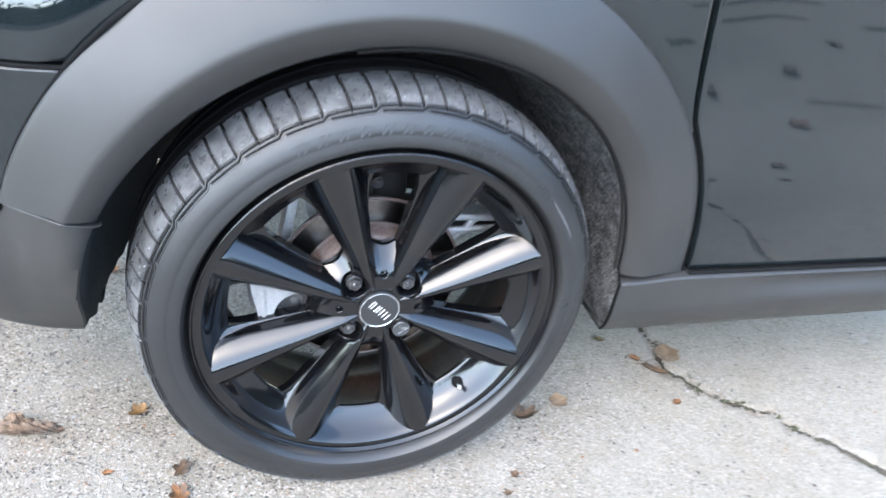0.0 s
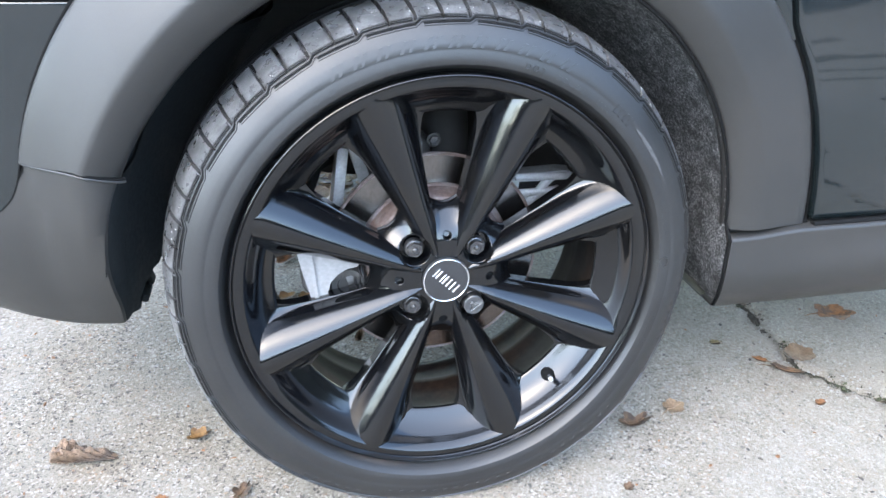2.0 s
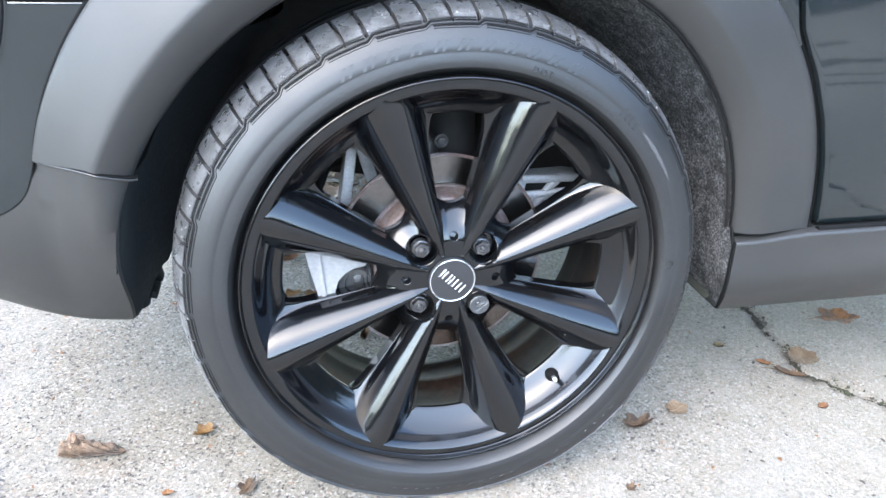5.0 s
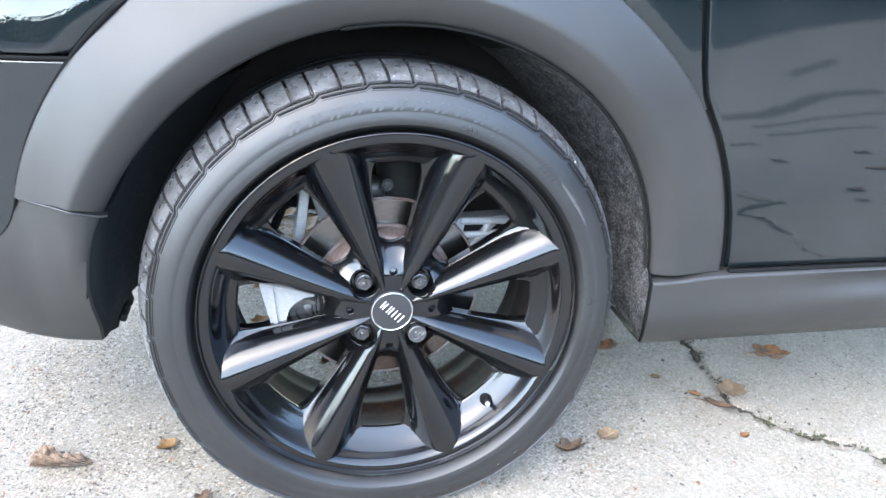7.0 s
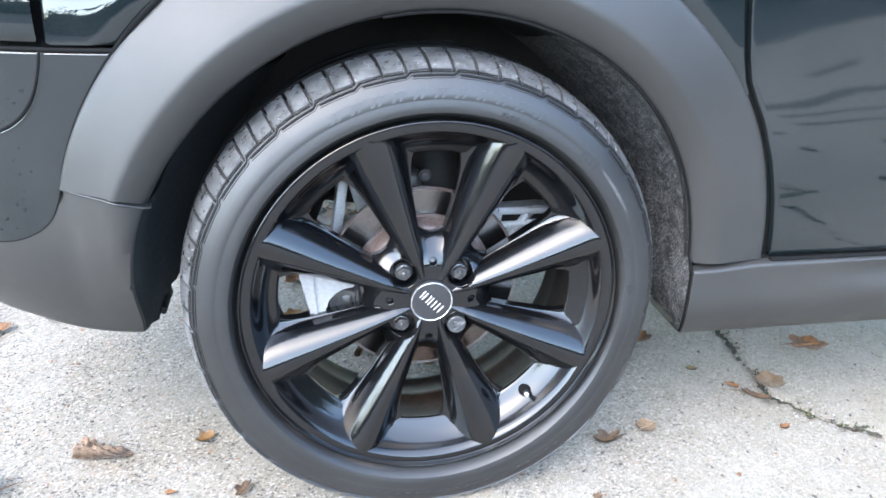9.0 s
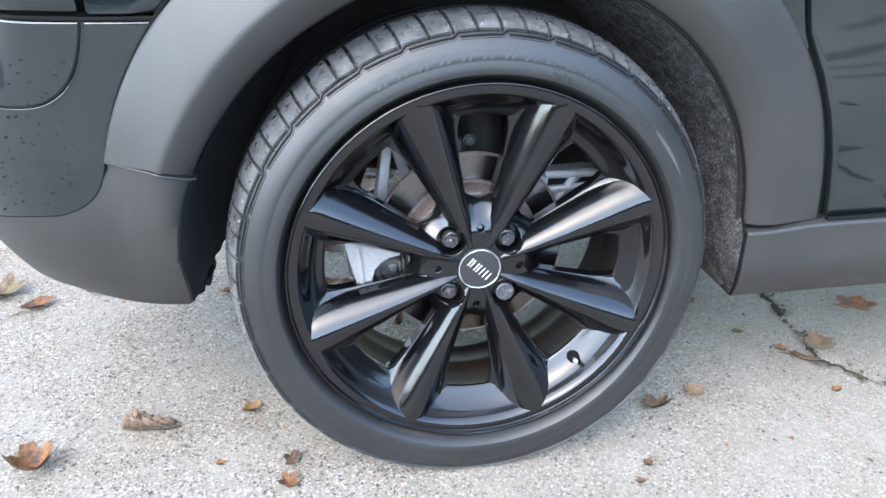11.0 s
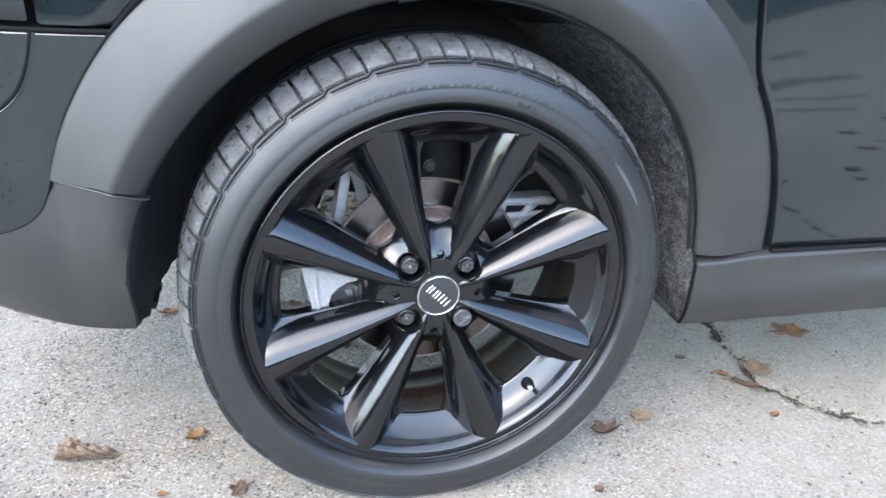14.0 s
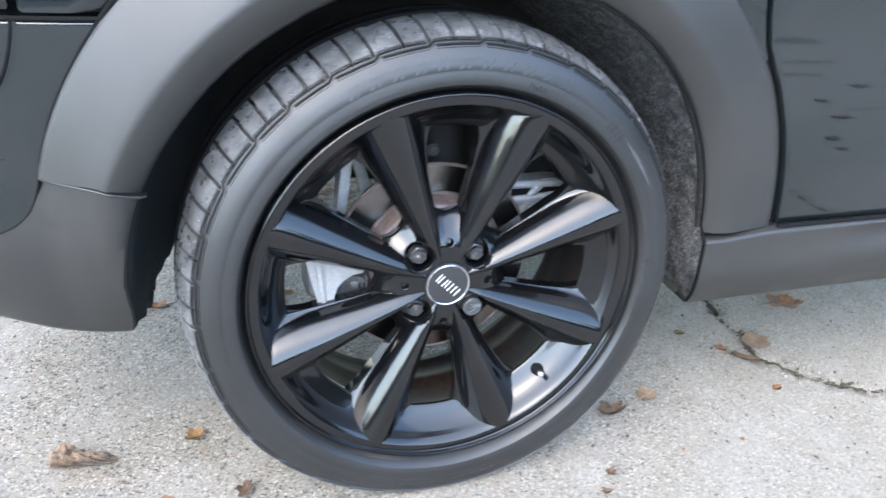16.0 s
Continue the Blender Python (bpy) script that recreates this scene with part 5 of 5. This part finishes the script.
def scatter_stuff(name, spots, size, mat, label, category, seed, flat=0.5):
    rng = random.Random(seed)
    pieces = []
    for x, y, z in spots:
        s = size * (0.45 + 1.1 * rng.random() ** 1.8)
        n = 6
        turn_, sq = rng.uniform(0, 6.28), rng.uniform(0.3, 0.8)
        ring, top = [], []
        for k in range(n):
            a = 2 * math.pi * k / n
            q = s * rng.uniform(0.75, 1.2)
            u, v = q * math.cos(a), sq * q * math.sin(a)
            px, py = u * math.cos(turn_) - v * math.sin(turn_), u * math.sin(turn_) + v * math.cos(turn_)
            ring.append((x + px, y + py, z - 0.001))
            top.append((x + 0.7 * px, y + 0.7 * py, z + flat * s * rng.uniform(0.6, 1.0)))
        pieces.append((ring + top, grid_faces(2, n, False, True) + [tuple(range(n, 2 * n))]))
    verts, faces = joined(*pieces)
    return tagged(part(name, (verts, faces), mat, sharp=30), label, category, kind="stuff")


rng = random.Random(11)
scatter_stuff("dark_stone_chips", [(rng.uniform(-0.9, 1.2), rng.uniform(-0.45, 0.6), -0.0006) for _ in range(900)], 0.0030, CHIP, "small dark stone chips set in the concrete", "stone chips", 1, 0.25)
PALE = material("pale_stone_chip", (0.24, 0.23, 0.208), 0.6, grain=0.2, grain_scale=500)
scatter_stuff("pale_stone_chips", [(rng.uniform(-0.9, 1.2), rng.uniform(-0.45, 0.6), -0.0008) for _ in range(160)], 0.0019, PALE, "small pale stone chips set in the concrete", "stone chips", 2, 0.25)
moss_at = []
for x0, y0, spread, count in ((0.713, 0.022, 0.018, 14), (0.697, 0.031, 0.02, 10), (0.785, -0.048, 0.02, 24), (0.77, -0.02, 0.016, 8), (0.632, 0.19, 0.012, 6), (0.66, 0.07, 0.02, 6)):
    for _ in range(count):
        moss_at.append((x0 + rng.gauss(0, spread * 0.5), y0 + rng.gauss(0, 0.0035) - 0.5 * 0, rng.uniform(-0.002, 0.0015)))
scatter_stuff("moss", moss_at, 0.0026, MOSS, "green moss growing in the crack", "moss", 3, 0.8)
LITTER = material("tan_leaf_litter", (0.167, 0.115, 0.062), 0.9, spots=(0.093, 0.0589, 0.031), spot_scale=30, spot_range=(0.42, 0.68), grain=0.35, grain_scale=160, bump=0.8, bump_scale=120, bump_far=0.004)
scatter_stuff("leaf_litter", [(rng.uniform(-0.55, 0.45), 0.84 + 0.9 * rng.random() ** 0.8, rng.uniform(0.0, 0.004)) for _ in range(5200)], 0.011, LITTER, "tan leaf litter drifted under the car", "leaf litter", 8, 0.12)
scatter_stuff("grit", [(0.66 + rng.gauss(0, 0.05), 0.12 + rng.gauss(0, 0.06), 0.0) for _ in range(90)], 0.0018, PALE, "loose pale grit beside the crack", "grit", 4, 0.6)
scatter_stuff("leaf_crumbs", [(rng.uniform(-0.9, 1.2), rng.uniform(-0.45, 0.5), 0.0) for _ in range(150)], 0.0034, LEAF_ORANGE, "tiny reddish leaf crumbs on the concrete", "leaf crumbs", 9, 0.2)
scatter_stuff("soil_crumbs", [(x + rng.gauss(0, 0.008), y + rng.gauss(0, 0.008), 0.0) for x, y in CRACK[3:12] for _ in range(12)], 0.0022, SOIL, "dark soil crumbs along the crack", "soil", 5, 0.5)
STONE_AT = [(0.672, 0.330, 0.008), (0.44, -0.09, 0.004), (0.512, 0.105, 0.003)]
for x, y, s in STONE_AT:
    ob = scatter_stuff("pebble", [(x, y, 0.001)], s, DARK_METAL, "small dark pebble on the concrete", "pebble", int(x * 1000), 0.6)
    ob["kind"] = ""
    ob["group"] = "pebbles on the drive"

KERB = material("pale_concrete_step", (0.336, 0.32, 0.295), 0.85, grain=0.15, grain_scale=300, spots=(0.264, 0.249, 0.223), spot_scale=9, spot_range=(0.5, 0.75), bump=0.4, bump_scale=300)
kerb = tagged(part("kerb", moved(block((2.6, 3.0, 0.09), 0.006, 2), pose(-2.10, 2.265, 0.005)), KERB), "low pale concrete step behind the car", "kerb", kind="structure")

# ---- far surroundings, mirrored in the paint ----
verge = [(-45, -0.3), (-7.0, -0.3), (-5.5, -3.0), (-2.0, -5.3), (2.2, -5.3), (4.0, -5.9), (6.8, -7.6), (12, -11), (45, -36), (45, -55), (-45, -55)]
road = tagged(part("road", ([(x, y, z) for z in (0.006, -0.03) for x, y in verge], [tuple(range(11)), tuple(range(21, 10, -1))] + [(k, (k + 1) % 11, 11 + (k + 1) % 11, 11 + k) for k in range(11)]), ASPHALT), "dark asphalt road beyond the drive", "road", kind="structure")
STREAKS = [([(1.7, -2.95), (2.3, -3.2), (2.95, -3.5), (3.7, -4.0), (4.2, -4.02)], 0.06), ([(2.5, -3.0), (3.1, -3.25), (3.7, -3.32)], 0.022), ([(2.4, -2.7), (2.95, -2.86), (3.2, -2.86)], 0.022),
           ([(3.9, -4.7), (4.6, -5.1)], 0.04), ([(1.9, -2.30), (2.12, -2.38)], 0.03), ([(3.6, -2.8), (4.1, -2.9)], 0.03), ([(2.3, -1.75), (2.7, -1.72)], 0.007)]
tagged(part("slab_joint", joined(*[strip_along(p, h * 1.3, 0.0035, 9 + k, 0.004) for k, (p, h) in enumerate(STREAKS)]), SOIL), "dark soil streaks and joints across the open drive", "joint", kind="stuff")
tagged(part("moss_streak", joined(strip_along([(1.13, -0.90), (1.18, -0.93), (1.24, -0.952), (1.30, -0.972)], 0.016, 0.0035, 31, 0.006), strip_along([(1.11, -0.66), (1.10, -0.72), (1.11, -0.79), (1.06, -0.84), (1.15, -0.92)], 0.009, 0.0035, 32, 0.005), strip_along([(1.26, -0.98), (1.22, -1.01), (1.21, -1.06), (1.20, -1.13)], 0.008, 0.0035, 33, 0.005)), SOIL), "dark moss and soil along the cracked drive", "moss", kind="stuff")


def tree_row(length, height, seed):
    """A dense row of evergreens along x: a dark core of uneven height under many leaf sprays, with a ragged top."""
    rng = random.Random(seed)

    def top(x):
        return height * (0.80 + 0.12 * math.sin(x * 0.55 + 1) + 0.08 * math.sin(x * 1.7) + 0.05 * math.sin(x * 4.3))

    verts, faces = [], []
    for _ in range(int(length * height * 75)):
        x = rng.uniform(-length / 2, length / 2)
        z = rng.random() ** 0.85 * (top(x) + rng.uniform(-0.1, 0.7))
        y = 0.5 + rng.random() * 0.6 + 0.35 * math.sin(x * 1.3)
        s = rng.uniform(0.08, 0.22)
        d = Vector((rng.uniform(-1, 1), rng.uniform(-1, 1), rng.uniform(-1, 1))).normalized()
        e = d.cross(Vector((0.3, 0.2, 0.9))).normalized()
        p = Vector((x, y, z + 0.05))
        n = len(verts)
        verts += [p - d * s, p + e * s * 0.5, p + d * s, p - e * s * 0.5]
        faces.append((n, n + 1, n + 2, n + 3))
    cols = 120
    core = []
    for k in range(cols):
        x = -length / 2 + length * k / (cols - 1)
        core += [(x, 0.5, 0.0), (x, 0.45, top(x) * 0.93), (x, -0.5, top(x) * 0.93), (x, -0.5, 0.0)]
    return joined((verts, faces), (core, grid_faces(cols, 4, False, True) + [(0, 1, 2, 3), tuple(4 * (cols - 1) + q for q in (3, 2, 1, 0))]))


across = tagged(part("tree_row", tree_row(42, 2.7, 21), HEDGE), "dark evergreen trees in a row across the road", "trees", kind="stuff")
across.matrix_world = pose(7, -11.5, 0)
# unseen blocker: cuts the low sky mirrored in the spokes from the left
beside = tagged(part("hedge", tree_row(24, 1.7, 5), HEDGE), "unseen low hedge added to narrow the bright streak on the spokes", "hedge", kind="stuff")
beside.matrix_world = pose(-13, -5, 0, 0, 0, -90)
# added occluder, out of view: darkens wheel and tyre from the right
ahead = tagged(part("tree_row", tree_row(22, 7.0, 33), HEDGE), "unseen tall evergreens added to block the sky ahead of the car", "trees", kind="stuff")
ahead.matrix_world = pose(14, -6, 0, 0, 0, 90)
